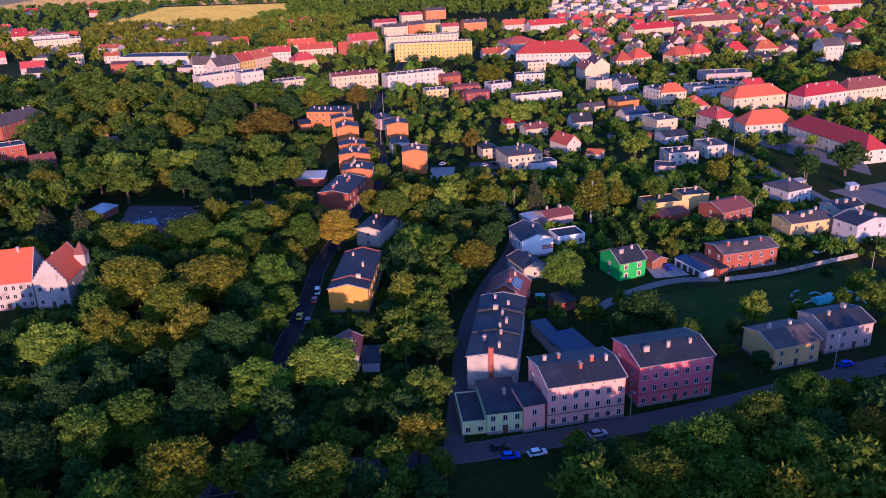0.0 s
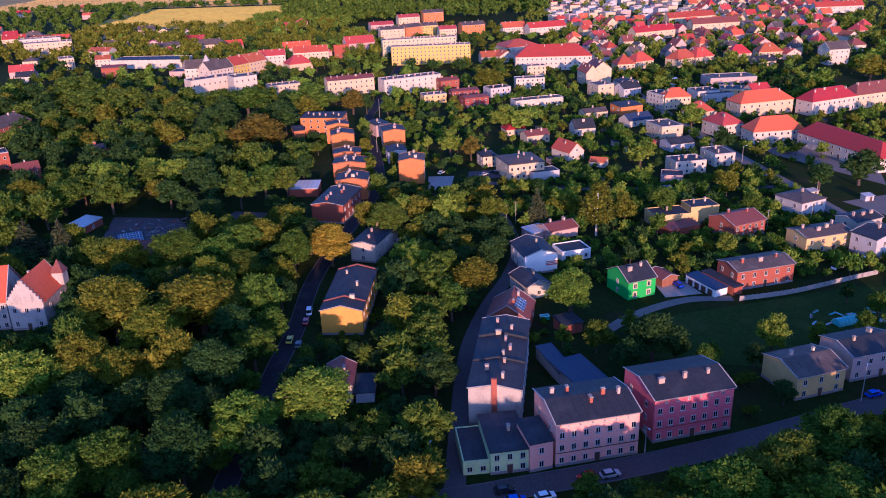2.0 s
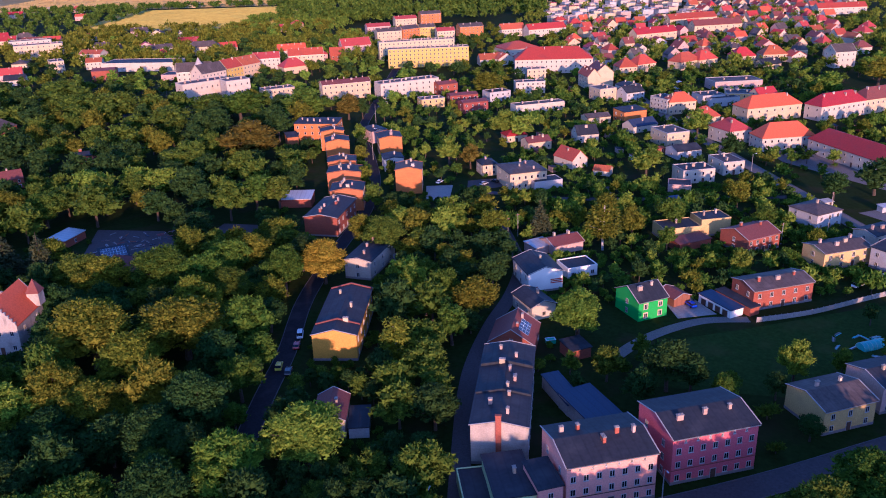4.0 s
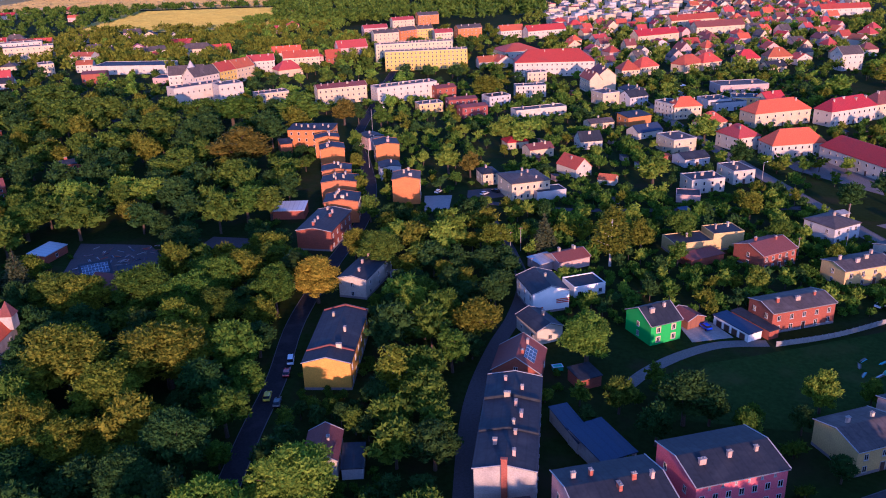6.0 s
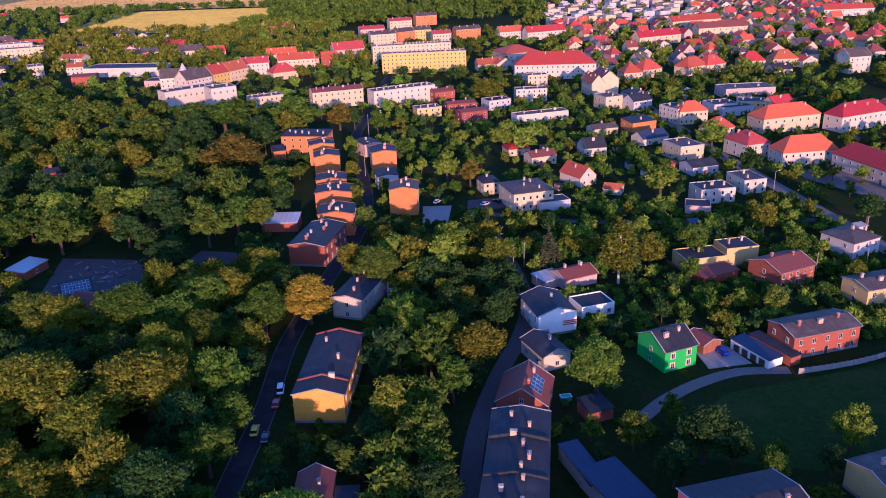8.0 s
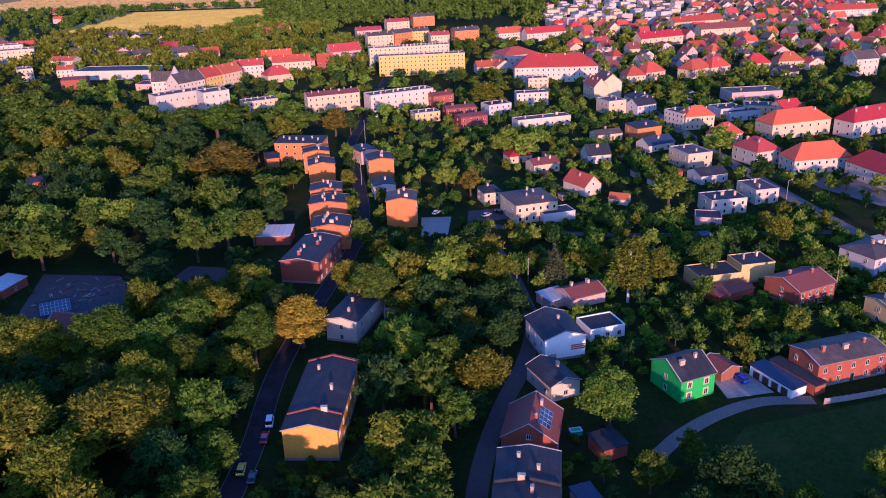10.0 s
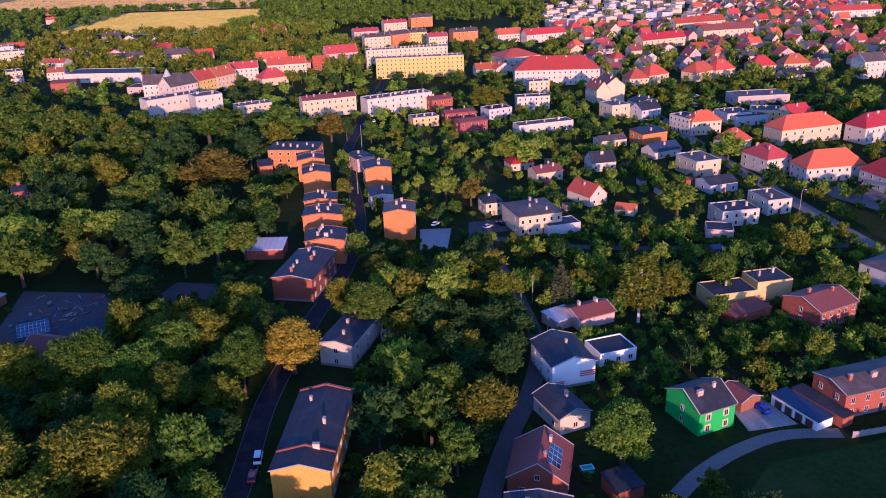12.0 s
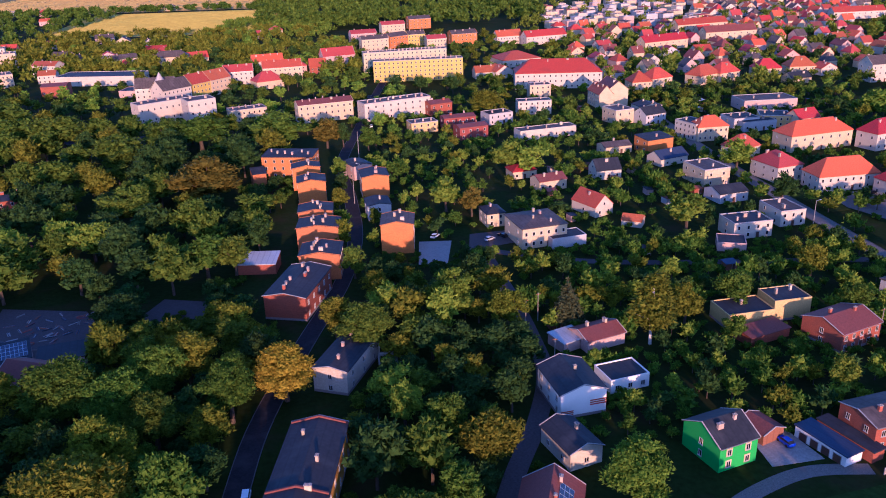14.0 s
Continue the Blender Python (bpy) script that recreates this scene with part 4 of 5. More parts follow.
# rows of far houses on the slope of the town
def far_rows():
    r = random.Random(21)
    spots = []
    for k in range(17):
        y0 = 690 + k * 36
        x = 120 + (k % 2) * 12 + max(0, (k - 6)) * 3
        while x < (370 if k < 4 else 330) + k * 21:
            spots.append((x + r.uniform(-4, 4), y0 + r.uniform(-7, 7) + (x - 200) * 0.28))
            x += r.uniform(20, 28) if k > 6 else r.uniform(23, 34)
    for x, y in spots:
        if any(abs(x - px) < hw + 9 and abs(y - py) < hd + hw * 0.3 + 9 for px, py, _, hw, hd, _ in PLOTS):
            continue
        pale = y > 1010 and x < 330
        cover = r.choice((TAR_BROWN, TRIM, TAR_BROWN, TILE)) if pale else r.choice((TILE, TILE, TILE_ORANGE, TILE_PINK, TILE_DARK, TAR_BROWN))
        wall = r.choice((WHITE, CREAM, CREAM, SALMON, GREY))
        w, d = r.uniform(10, 15), r.uniform(9, 12)
        house("house", x, y, r.choice((16, 106, 16)) + r.uniform(-8, 8), w, d, r.uniform(4.5, 6.5) + (1.5 if pale else 0), "flat" if pale and r.random() < 0.6 else r.choice(("hip", "gable_x", "gable_y", "gable_x")), 0.6 if cover is TRIM or pale else r.uniform(3.5, 5.5), wall, cover, 1, 2 if y < 860 else 0, 0, 1, "distant pale house among gardens" if pale else "distant house with a tiled roof", "houses of the far town")


far_rows()
for x, y, rot in ((-330, 1010, 10), (-295, 985, 20), (-395, 860, 15), (-350, 900, -10), (-300, 880, 20), (-255, 905, 12), (-270, 840, 15), (-215, 870, 25), (-430, 960, 5), (-175, 1060, 12), (-520, 1260, 8), (-400, 1430, 5), (-330, 1440, 12), (-480, 1000, 20), (-390, 800, 12), (-430, 790, 30), (-360, 720, 20), (-460, 880, 12)):
    r = random.Random(int(x + y))
    house("house", x, y, rot, r.uniform(12, 20), r.uniform(9, 13), r.uniform(4, 6.5), r.choice(("gable_x", "hip", "gable_y")), r.uniform(2.5, 5), r.choice((WHITE, CREAM, SALMON)), r.choice((TILE, TILE_PINK, TAR, TAR_BROWN)), 1, 3, 0, 1, "distant house at the edge of the fields", "houses at the fields")


# trees
ICO_V = np.array([(0, 0, 1)] + [(0.894 * math.cos(k * 1.2566), 0.894 * math.sin(k * 1.2566), 0.447) for k in range(5)] + [(0.894 * math.cos(k * 1.2566 + 0.628), 0.894 * math.sin(k * 1.2566 + 0.628), -0.447) for k in range(5)] + [(0, 0, -1)])
ICO_F = np.array([(0, 1 + k, 1 + (k + 1) % 5) for k in range(5)] + [(1 + k, 6 + k, 1 + (k + 1) % 5) for k in range(5)] + [(6 + k, 6 + (k + 1) % 5, 1 + (k + 1) % 5) for k in range(5)] + [(11, 6 + (k + 1) % 5, 6 + k) for k in range(5)])


def leaf_cloud(centres, radii, count, leaf, seed, squash=0.8, droop=0.0, shell=0.86, core=0.0):
    """Leaf sprays, one triangle each, on the outer parts of a set of lobes; core: dense inner foliage of each lobe."""
    g = np.random.default_rng(seed)
    centres, radii = np.array(centres), np.array(radii)
    pick = g.choice(len(radii), count, p=radii ** 2 / (radii ** 2).sum())
    way = g.normal(size=(count, 3))
    way /= np.linalg.norm(way, axis=1)[:, None]
    way[:, 2] = np.where(way[:, 2] < -0.3, -way[:, 2], way[:, 2])
    deep = np.where(g.random(count) < 0.85, g.uniform(shell, 1.06, count), g.uniform(0.5, shell, count))
    # uneven tufts on each lobe
    tuft = 0.16 * np.sin(way[:, 0] * 9 + pick * 1.7) * np.sin(way[:, 1] * 9 + pick) + 0.13 * np.sin(way[:, 2] * 11 + pick * 2.3)
    p = centres[pick] + way * (radii[pick] * (deep + tuft))[:, None] * np.array((1, 1, squash))
    p[:, 2] -= droop * g.random(count) ** 2
    n = way + g.normal(size=(count, 3)) * 0.5
    n /= np.linalg.norm(n, axis=1)[:, None]
    a = np.cross(n, g.normal(size=(count, 3)))
    a /= np.linalg.norm(a, axis=1)[:, None] + 1e-9
    b = np.cross(n, a)
    size = leaf * g.uniform(0.6, 1.35, count)[:, None]
    # half of the sprays lie like shingles, half point outwards and up
    out = way + g.normal(size=(count, 3)) * 0.45 + np.array((0, 0, 0.35 if droop == 0 else -0.5))
    out /= np.linalg.norm(out, axis=1)[:, None]
    spike = (g.random(count) < 0.5)[:, None]
    tip = np.where(spike, out * size * 1.7, b * size * 1.15 + a * size * 0.15)
    wide = np.where(spike, a * size * 0.62, a * size)
    back = np.where(spike, 0 * b, b * size * 0.45)
    tris = np.stack([p - wide - back, p + wide * 0.9 - back * 0.9, p + tip], 1).reshape(-1, 3)
    if core:
        inner = centres[:, None, :] + ICO_V[None] * (radii[:, None, None] * core * g.uniform(0.82, 1.12, (len(radii), 12, 1))) * np.array((1, 1, squash))
        tris = np.concatenate([tris, inner[:, ICO_F].reshape(-1, 3)])
    return tris


def leaf_mesh(name, verts, mat, k=3):
    """A mesh of loose faces with k corners each."""
    n = len(verts) // k
    me = bpy.data.meshes.new(name)
    me.vertices.add(k * n), me.loops.add(k * n), me.polygons.add(n)
    me.vertices.foreach_set("co", verts.astype(np.float32).ravel())
    me.loops.foreach_set("vertex_index", np.arange(k * n, dtype=np.int32))
    me.polygons.foreach_set("loop_start", np.arange(0, k * n, k, dtype=np.int32))
    me.update(calc_edges=True)
    me.materials.append(mat)
    return me


def limb(s, a, b, ra, rb, sides=6):
    a, b = Vector(a), Vector(b)
    q = (b - a).to_track_quat("Z", "Y")
    n = len(s.v)
    for p, r in ((a, ra), (b, rb)):
        for i in range(sides):
            s.v.append(tuple(p + q @ Vector((r * math.cos(i * math.tau / sides), r * math.sin(i * math.tau / sides), 0))))
    for i in range(sides):
        j = (i + 1) % sides
        s.f.append((n + i, n + j, n + sides + j, n + sides + i))
        s.m.append(0)


def tree_kind(kind, seed, detail, mat, bark=None):
    """The trunk and crown meshes of a tree whose crown has a radius of about 5 m (kinds: oak, birch, conifer, bush)."""
    r = random.Random(seed)
    s = Shape()
    bark = bark or BARK
    if kind == "conifer":
        limb(s, (0, 0, 0), (0, 0, 15), 0.3, 0.04)
        cs, rs = [], []
        for k in range(13):
            z = 2 + k
            ring = 4.2 * (1 - k / 13.5)
            m = max(3, int(9 - k * 0.5))
            for i in range(m):
                a = i * math.tau / m + k * 0.9 + r.uniform(-0.2, 0.2)
                cs.append((ring * 0.62 * math.cos(a), ring * 0.62 * math.sin(a), z + r.uniform(-0.3, 0.3)))
                rs.append(ring * 0.42 + 0.15)
                if k % 3 == 0:
                    limb(s, (0, 0, z), (ring * 0.7 * math.cos(a), ring * 0.7 * math.sin(a), z - 0.3), 0.07, 0.02, 4)
        verts = leaf_cloud(cs, rs, detail, 0.4, seed, 0.45, 0.5, core=0.6)
        return s.mesh("trunk", bark), leaf_mesh("crown", verts, mat)
    if kind == "birch":
        limb(s, (0, 0, 0), (0.3, 0, 7), 0.28, 0.2)
        limb(s, (0.3, 0, 7), (0, 0.2, 15), 0.2, 0.05)
        cs, rs = [], []
        for k in range(26):
            z = r.uniform(5, 16.5)
            a, ring = r.uniform(0, math.tau), r.uniform(0.4, 3.0) * (1.15 - abs(z - 9) / 11)
            c = (ring * math.cos(a), ring * math.sin(a), z)
            cs.append(c), rs.append(r.uniform(0.9, 1.6))
            limb(s, (0.1, 0, max(4, z - 2)), c, 0.08, 0.02, 4)
        return s.mesh("trunk", bark), leaf_mesh("crown", leaf_cloud(cs, rs, detail, 0.4, seed, 1.25, 2.2), mat)
    tall = 1.0 if kind == "oak" else 0.62
    limb(s, (0, 0, 0), (0.15, 0.1, 4.2 * tall), 0.42, 0.32, 8)
    limb(s, (0.15, 0.1, 4.2 * tall), (0, 0, 9 * tall), 0.32, 0.12)
    cs, rs = [], []
    lobes = 74 if detail > 5000 else 44 if detail > 2000 else 24 if detail > 700 else 8
    for k in range(lobes):
        z = r.uniform(-0.75, 1)
        a = k * 2.399 + r.uniform(-0.4, 0.4)
        flat = math.sqrt(max(0, 1 - z * z)) * r.uniform(0.6, 1.12)
        wide = 3.5 * (1 + 0.16 * math.sin(2 * a + seed) + 0.1 * math.sin(3 * a + 2 * seed))
        c = (wide * flat * math.cos(a), wide * flat * math.sin(a), (7.2 + 4.5 * z * r.uniform(0.8, 1.1)) * tall)
        cs.append(c), rs.append(r.uniform(0.75, 1.55) * (0.95 if lobes > 50 else 1.1 if lobes > 40 else 1.25 if lobes > 20 else 1.75))
        if k % 3 == 0:
            limb(s, (0.1, 0.1, (4 + r.random() * 2.5) * tall), c, 0.14, 0.03, 5)
    cs.append((0, 0, 7.4 * tall)), rs.append(2.8)
    cs.append((0, 0, 5.4 * tall)), rs.append(2.6)
    size = 0.235 if detail > 5000 else 0.37 if detail > 2000 else 0.55 if detail > 700 else 0.95
    return s.mesh("trunk", bark), leaf_mesh("crown", leaf_cloud(cs, rs, detail, size, seed, 0.82, core=0.74), mat)


LABELS = {"oak": "broad deciduous tree with dense green crown", "gold": "broad tree with olive golden crown in low sun", "amber": "broad tree with glowing amber yellow crown", "bright": "leafy tree with bright yellow-green crown", "dark": "dark green leafy tree", "brown": "broad tree with copper brown crown", "birch": "slender birch with drooping golden leaves", "conifer": "dark green conical spruce tree", "bush": "rounded green garden shrub"}
LEAVES = {"oak": LEAF, "gold": LEAF_GOLD, "amber": LEAF_AMBER, "bright": LEAF_BRIGHT, "dark": LEAF_DARK, "brown": LEAF_BROWN, "birch": LEAF_GOLD, "conifer": NEEDLE, "bush": LEAF}
KINDS = {}


def tree_meshes(kind, level, variant):
    key = (kind, level, variant)
    if key not in KINDS:
        shape = kind if kind in ("birch", "conifer", "bush") else "oak"
        detail = {"huge": 11000, "near": 2800, "mid": 950, "small": 270, "far": 260}[level]
        if shape == "bush":
            detail = max(260, detail // 3)
        KINDS[key] = tree_kind(shape, 11 + variant * 7 + len(kind), detail, LEAVES[kind], BIRCH_BARK if kind == "birch" else None)
    return KINDS[key]


TREES, JOINED = [], {}


def tree(kind, x, y, radius, height=0.0, level="", group="trees of the town and park", joined=""):
    """radius of the crown in metres; the height follows from it unless given."""
    r = random.Random(int(x * 31 + y * 17))
    level = level or ("huge" if y < 345 and radius > 7 else "near" if y < 345 and radius > 2.6 or radius > 10.5 and y < 620 else "mid" if y < 620 else "far")
    trunk, crown = tree_meshes(kind, level, r.randrange(4 if level != "far" else 3))
    k = radius / (5.0 if kind not in ("birch", "conifer") else 3.8)
    full = {"birch": 17, "conifer": 15.5, "bush": 8}.get(kind, 12.6)
    kz = height / full if height else k
    TREES.append((x, y, radius))
    if joined:
        JOINED.setdefault((joined, kind), []).append((trunk, crown, x, y, r.uniform(0, 6.28), k, kz))
        return
    root = thing("tree" if kind != "bush" else "shrub", x, y, r.uniform(0, 360), LABELS[kind], "tree" if kind != "bush" else "shrub", group)
    root.scale = (k, k, kz)
    part("trunk", trunk, root), part("crown", crown, root)


def coords(me):
    v = np.empty(len(me.vertices) * 3, np.float32)
    me.vertices.foreach_get("co", v)
    return v.reshape(-1, 3)


def join_trees():
    """Trees that nobody would count: one mesh for each stand and kind."""
    for (stand, kind), rows in JOINED.items():
        crowns, trunks = [], []
        for trunk, crown, x, y, a, k, kz in rows:
            c, s = math.cos(a), math.sin(a)
            turn = np.array(((c * k, s * k, 0), (-s * k, c * k, 0), (0, 0, kz)), np.float32)
            crowns.append(coords(crown) @ turn + np.array((x, y, 0), np.float32))
            top = 6.0 if kind != "bush" else 3.5
            ring = [(0.36 * math.cos(i * math.tau / 5), 0.36 * math.sin(i * math.tau / 5)) for i in range(5)]
            for (ax, ay), (bx, by) in zip(ring, ring[1:] + ring[:1]):
                trunks.append(np.array(((ax, ay, 0), (bx, by, 0), (bx * 0.5, by * 0.5, top), (ax, ay, 0), (bx * 0.5, by * 0.5, top), (ax * 0.5, ay * 0.5, top)), np.float32) @ turn + np.array((x, y, 0), np.float32))
        n = sum(len(c) for c in crowns) // 3
        me = leaf_mesh(stand, np.concatenate(crowns + trunks), LEAVES[kind])
        me.materials.append(BARK)
        me.polygons.foreach_set("material_index", np.r_[np.zeros(n, np.int32), np.ones(2 * len(trunks), np.int32)])
        tagged(new(stand, me), STANDS[stand], "trees", kind="stuff")


STANDS = {"garden_trees": "trees and shrubs filling the gardens", "park_trees": "dense crowns of the wooded park", "street_woods": "unseen tall woods added to cast shade on the near town", "town_trees": "trees between the far town houses"}


def free(x, y, radius, gap=0.62):
    for px, py, a, hw, hd, _ in PLOTS:
        if abs(x - px) > 50 or abs(y - py) > 50:
            continue
        dx, dy = x - px, y - py
        u, v = dx * math.cos(a) + dy * math.sin(a), -dx * math.sin(a) + dy * math.cos(a)
        if abs(u) < hw + radius * 0.8 and abs(v) < hd + radius * 0.8:
            return False
    for line, half in ROADS:
        for p in line:
            if (p.x - x) ** 2 + (p.y - y) ** 2 < (half - 0.6 + radius * 0.3) ** 2:
                return False
    return all((x - tx) ** 2 + (y - ty) ** 2 > (gap * (radius + tr)) ** 2 for tx, ty, tr in TREES)


def headroom(x, y):
    """How tall a tree may be before it stands in front of a house."""
    best = 99
    for px, py, _, hw, hd, h in PLOTS:
        if abs(x - px) < hw + 5 and 0 < py - y < 60:
            best = min(best, 2.0 + (0.4 if y < 300 and abs(px + 30.7) > 2 else 0.27) * max(0, py - hd - y))
    return best


tree("oak", 53.0, 126.3, 8.8, 15.0)
tree("oak", 36.7, 129.0, 8.3, 14.7)
tree("gold", -55.9, 134.1, 9.1, 16.3)
tree("oak", -27.0, 134.5, 8.0, 14.4)
tree("oak", 69.8, 136.2, 8.8, 15.1)
tree("oak", -43.7, 138.2, 6.1, 12.9)
tree("oak", 50.4, 138.9, 8.9, 15.1)
tree("brown", 85.6, 142.1, 7.8, 14.2)
tree("dark", -89.4, 143.6, 8.2, 14.5)
tree("oak", 63.5, 147.1, 8.3, 15.5)
tree("gold", -8.3, 147.9, 5.6, 12.5)
tree("oak", -79.9, 148.4, 8.4, 15.6)
tree("oak", -72.8, 155.5, 8.2, 14.6)
tree("oak", 77.3, 155.9, 8.6, 14.9)
tree("oak", -7.4, 165.6, 6.4, 13.2)
tree("bright", -47.1, 168.6, 8.4, 14.7)
tree("bright", -32.2, 178.1, 8.9, 15.1)
tree("bright", -105.8, 189.9, 9.1, 16.2)
tree("dark", -4.7, 190.8, 5.7, 12.5)
tree("gold", -82.9, 192.3, 8.0, 14.4)
tree("dark", 52.2, 204.5, 6.8, 13.4)
tree("oak", -52.7, 205.6, 6.2, 12.9)
tree("bright", 84.7, 207.5, 4.4, 11.2)
tree("oak", -6.8, 209.4, 6.8, 13.4)
tree("oak", 38.6, 209.9, 3.9, 9.9)
tree("oak", 120.0, 210.3, 5.1, 12.1)
tree("gold", -81.5, 212.4, 9.1, 16.2)
tree("birch", -14.7, 217.3, 4.6, 16.0)
tree("gold", -96.1, 224.7, 12.8, 19.6)
tree("gold", -72.5, 228.6, 11.8, 18.7)
tree("oak", -0.1, 231.9, 5.3, 12.2)
tree("bright", 35.1, 233.9, 7.8, 14.3)
tree("gold", 7.1, 246.9, 6.6, 13.3)
tree("oak", -2.1, 255.8, 6.1, 12.9)
tree("oak", -67.3, 259.1, 7.5, 14.0)
tree("bright", -11.5, 263.7, 4.7, 11.8)
tree("gold", -109.2, 268.8, 8.9, 15.1)
tree("oak", -91.3, 269.6, 10.1, 17.2)
tree("bright", 92.9, 269.9, 4.2, 10.6)
tree("oak", -118.7, 272.7, 8.7, 15.0)
tree("amber", -41.0, 277.4, 8.6, 15.3)
tree("gold", -66.9, 287.0, 8.2, 14.6)
tree("conifer", -151.4, 288.3, 6.1, 18.0)
tree("conifer", -139.1, 288.5, 5.1, 18.0)
tree("gold", 125.3, 289.1, 3.7, 9.3)
tree("oak", 76.6, 297.2, 3.6, 9.0)
tree("gold", -137.7, 294.2, 5.6, 12.3)
tree("conifer", 34.0, 312.5, 4.4, 16.0)
tree("oak", -23.3, 299.4, 8.3, 14.7)
tree("oak", 115.2, 309.5, 4.8, 11.8)
tree("gold", 16.5, 310.0, 5.9, 12.7)
tree("gold", 67.1, 310.0, 5.1, 12.1)
tree("gold", -32.0, 310.1, 5.4, 12.4)
tree("birch", 54.5, 299.5, 6.5, 19.0)
tree("dark", -93.5, 312.7, 8.6, 14.3)
tree("oak", 83.6, 318.0, 6.2, 13.0)
tree("bright", 1.7, 325.5, 6.6, 13.3)
tree("dark", -118.5, 346.8, 6.4, 12.1)
tree("gold", 114.6, 336.3, 5.6, 12.5)
tree("oak", -161.8, 342.2, 8.9, 15.2)
tree("gold", -177.9, 342.3, 9.9, 15.9)
tree("dark", 156.4, 344.5, 6.0, 12.8)
tree("dark", 176.3, 350.8, 9.0, 15.2)
tree("oak", -79.7, 356.3, 8.6, 14.9)
tree("oak", -70.7, 358.5, 6.8, 13.5)
tree("bright", -154.6, 370.1, 10.9, 16.7)
tree("bright", -124.7, 376.0, 8.5, 14.8)
tree("gold", -36.4, 379.7, 4.4, 11.0)
tree("bright", -138.5, 381.3, 8.1, 14.5)
tree("bright", 90.7, 386.8, 7.9, 14.4)
tree("brown", 12.0, 410.0, 5.3, 12.2)
tree("oak", -122.9, 410.5, 11.6, 17.3)
tree("dark", 136.4, 410.7, 6.2, 12.9)
tree("bright", 2.0, 417.3, 7.1, 13.7)
tree("brown", -99.1, 438.1, 15.9, 20.7)
tree("bright", 135.4, 459.3, 8.1, 14.5)
tree("bright", 41.4, 464.2, 7.9, 14.3)
tree("bright", 32.0, 468.6, 8.6, 14.9)
tree("oak", -156.5, 492.1, 13.8, 19.1)
tree("oak", -142.7, 526.5, 13.4, 18.7)
tree("oak", -84.4, 528.3, 15.1, 20.0)
tree("brown", -58.3, 528.3, 9.0, 15.2)
tree("oak", -124.7, 528.4, 15.3, 20.2)
tree("oak", -227.7, 537.7, 14.3, 19.5)
tree("oak", -201.7, 538.6, 16.2, 20.9)
tree("bright", 247.0, 554.0, 9.4, 15.5)
tree("oak", -253.8, 574.7, 17.6, 22.1)
tree("gold", 295.8, 585.2, 11.9, 17.5)
tree("gold", 30.3, 590.0, 10.8, 16.6)
tree("gold", -38, 381, 4.2)
tree("oak", -38.5, 398, 3.6)
tree("gold", -41.5, 421, 4)
tree("dark", -43, 446, 3.8)
tree("oak", -30, 352, 4.5)
tree("bright", -46.5, 470, 4)
tree("oak", -26, 402, 3)
tree("oak", -36, 520, 5)
tree("dark", -50, 530, 5)
tree("dark", 44, 197, 4.2)
tree("dark", 58, 204, 4.4)
tree("oak", 64, 197, 3.4)
tree("bush", 72, 191, 2.6)
tree("dark", 77, 199, 3.0)
tree("oak", 112, 213, 3.4)
tree("oak", 98, 210, 2.8)
tree("oak", 122, 226, 3.2)
tree("bush", 36, 188, 2)
tree("bush", 22, 216, 2.2)
tree("oak", 30, 214, 2.6)
tree("dark", 78, 182, 2.8)
tree("bush", 69, 178, 1.8)
tree("oak", 131, 222, 3.4)
tree("dark", 118, 236, 2.6)


# the rest of the woods and gardens
def shade_top(x):
    """Tops of the added shade trees, dipping to let sun onto the yellow house."""
    return 20.0 if -26 < x < 16 else 22.5 if x < 0 else 23.5


def fill(x0, x1, y0, y1, tries, sizes, kinds, seed, gap=0.62, level="", joined="", edge=None):
    r = random.Random(seed)
    for _ in range(tries):
        x, y, radius = r.uniform(x0, x1), r.uniform(y0, y1), r.uniform(*sizes)
        kind = r.choice(kinds)
        if edge and not edge(x, y):
            continue
        tall = headroom(x, y)
        if tall < radius * 2.4:
            radius = max(1.2, tall / 2.6)
        if radius < 2.0:
            kind = "bush"
        if free(x, y, radius, gap):
            if not joined and len(TREES) >= 290:
                level, joined = "mid", "park_trees"
            tree(kind, x, y, radius, shade_top(x) if joined == "street_woods" else min(tall, 17.0, radius * r.uniform(1.5, 2.6)) if radius > 3 else 0, level, joined=joined)


# the many dark kinds also stand in for crowns that catch no sun
WOOD_MIX = ("dark", "oak", "dark", "oak", "dark", "gold", "oak", "dark")
fill(-125, -49.5, 128, 330, 1000, (5.0, 8.5), WOOD_MIX, 1, 0.66)
fill(-125, -49.5, 128, 330, 300, (2.6, 4.2), ("dark", "oak"), 14, 0.6)
fill(-41, -3, 128, 235, 420, (3.2, 6.0), ("oak", "dark", "dark", "oak"), 4, 0.62)
# more dark kinds here, standing in for shade under the tall trees
fill(-24, 20, 235, 372, 500, (3.4, 6.4), ("oak", "dark", "gold", "bright", "dark", "dark"), 5, 0.62)
fill(24, 150, 120, 150, 300, (6.0, 8.0), ("oak", "oak", "gold", "dark"), 6, 0.52)
fill(85, 170, 150, 172, 160, (4.5, 6.5), ("oak", "gold", "dark"), 16, 0.6)
fill(24, 150, 196, 236, 120, (1.4, 3.0), ("oak", "dark", "bush", "bright"), 7, 0.85, edge=lambda x, y: not (55 < x < 125 and 205 < y < 240))
fill(-240, -125, 230, 480, 800, (5.5, 9.5), WOOD_MIX, 2, 0.78, level="mid", joined="park_trees")
fill(-125, -66, 330, 480, 500, (5.0, 9.0), WOOD_MIX, 3, 0.78, level="mid", joined="park_trees")
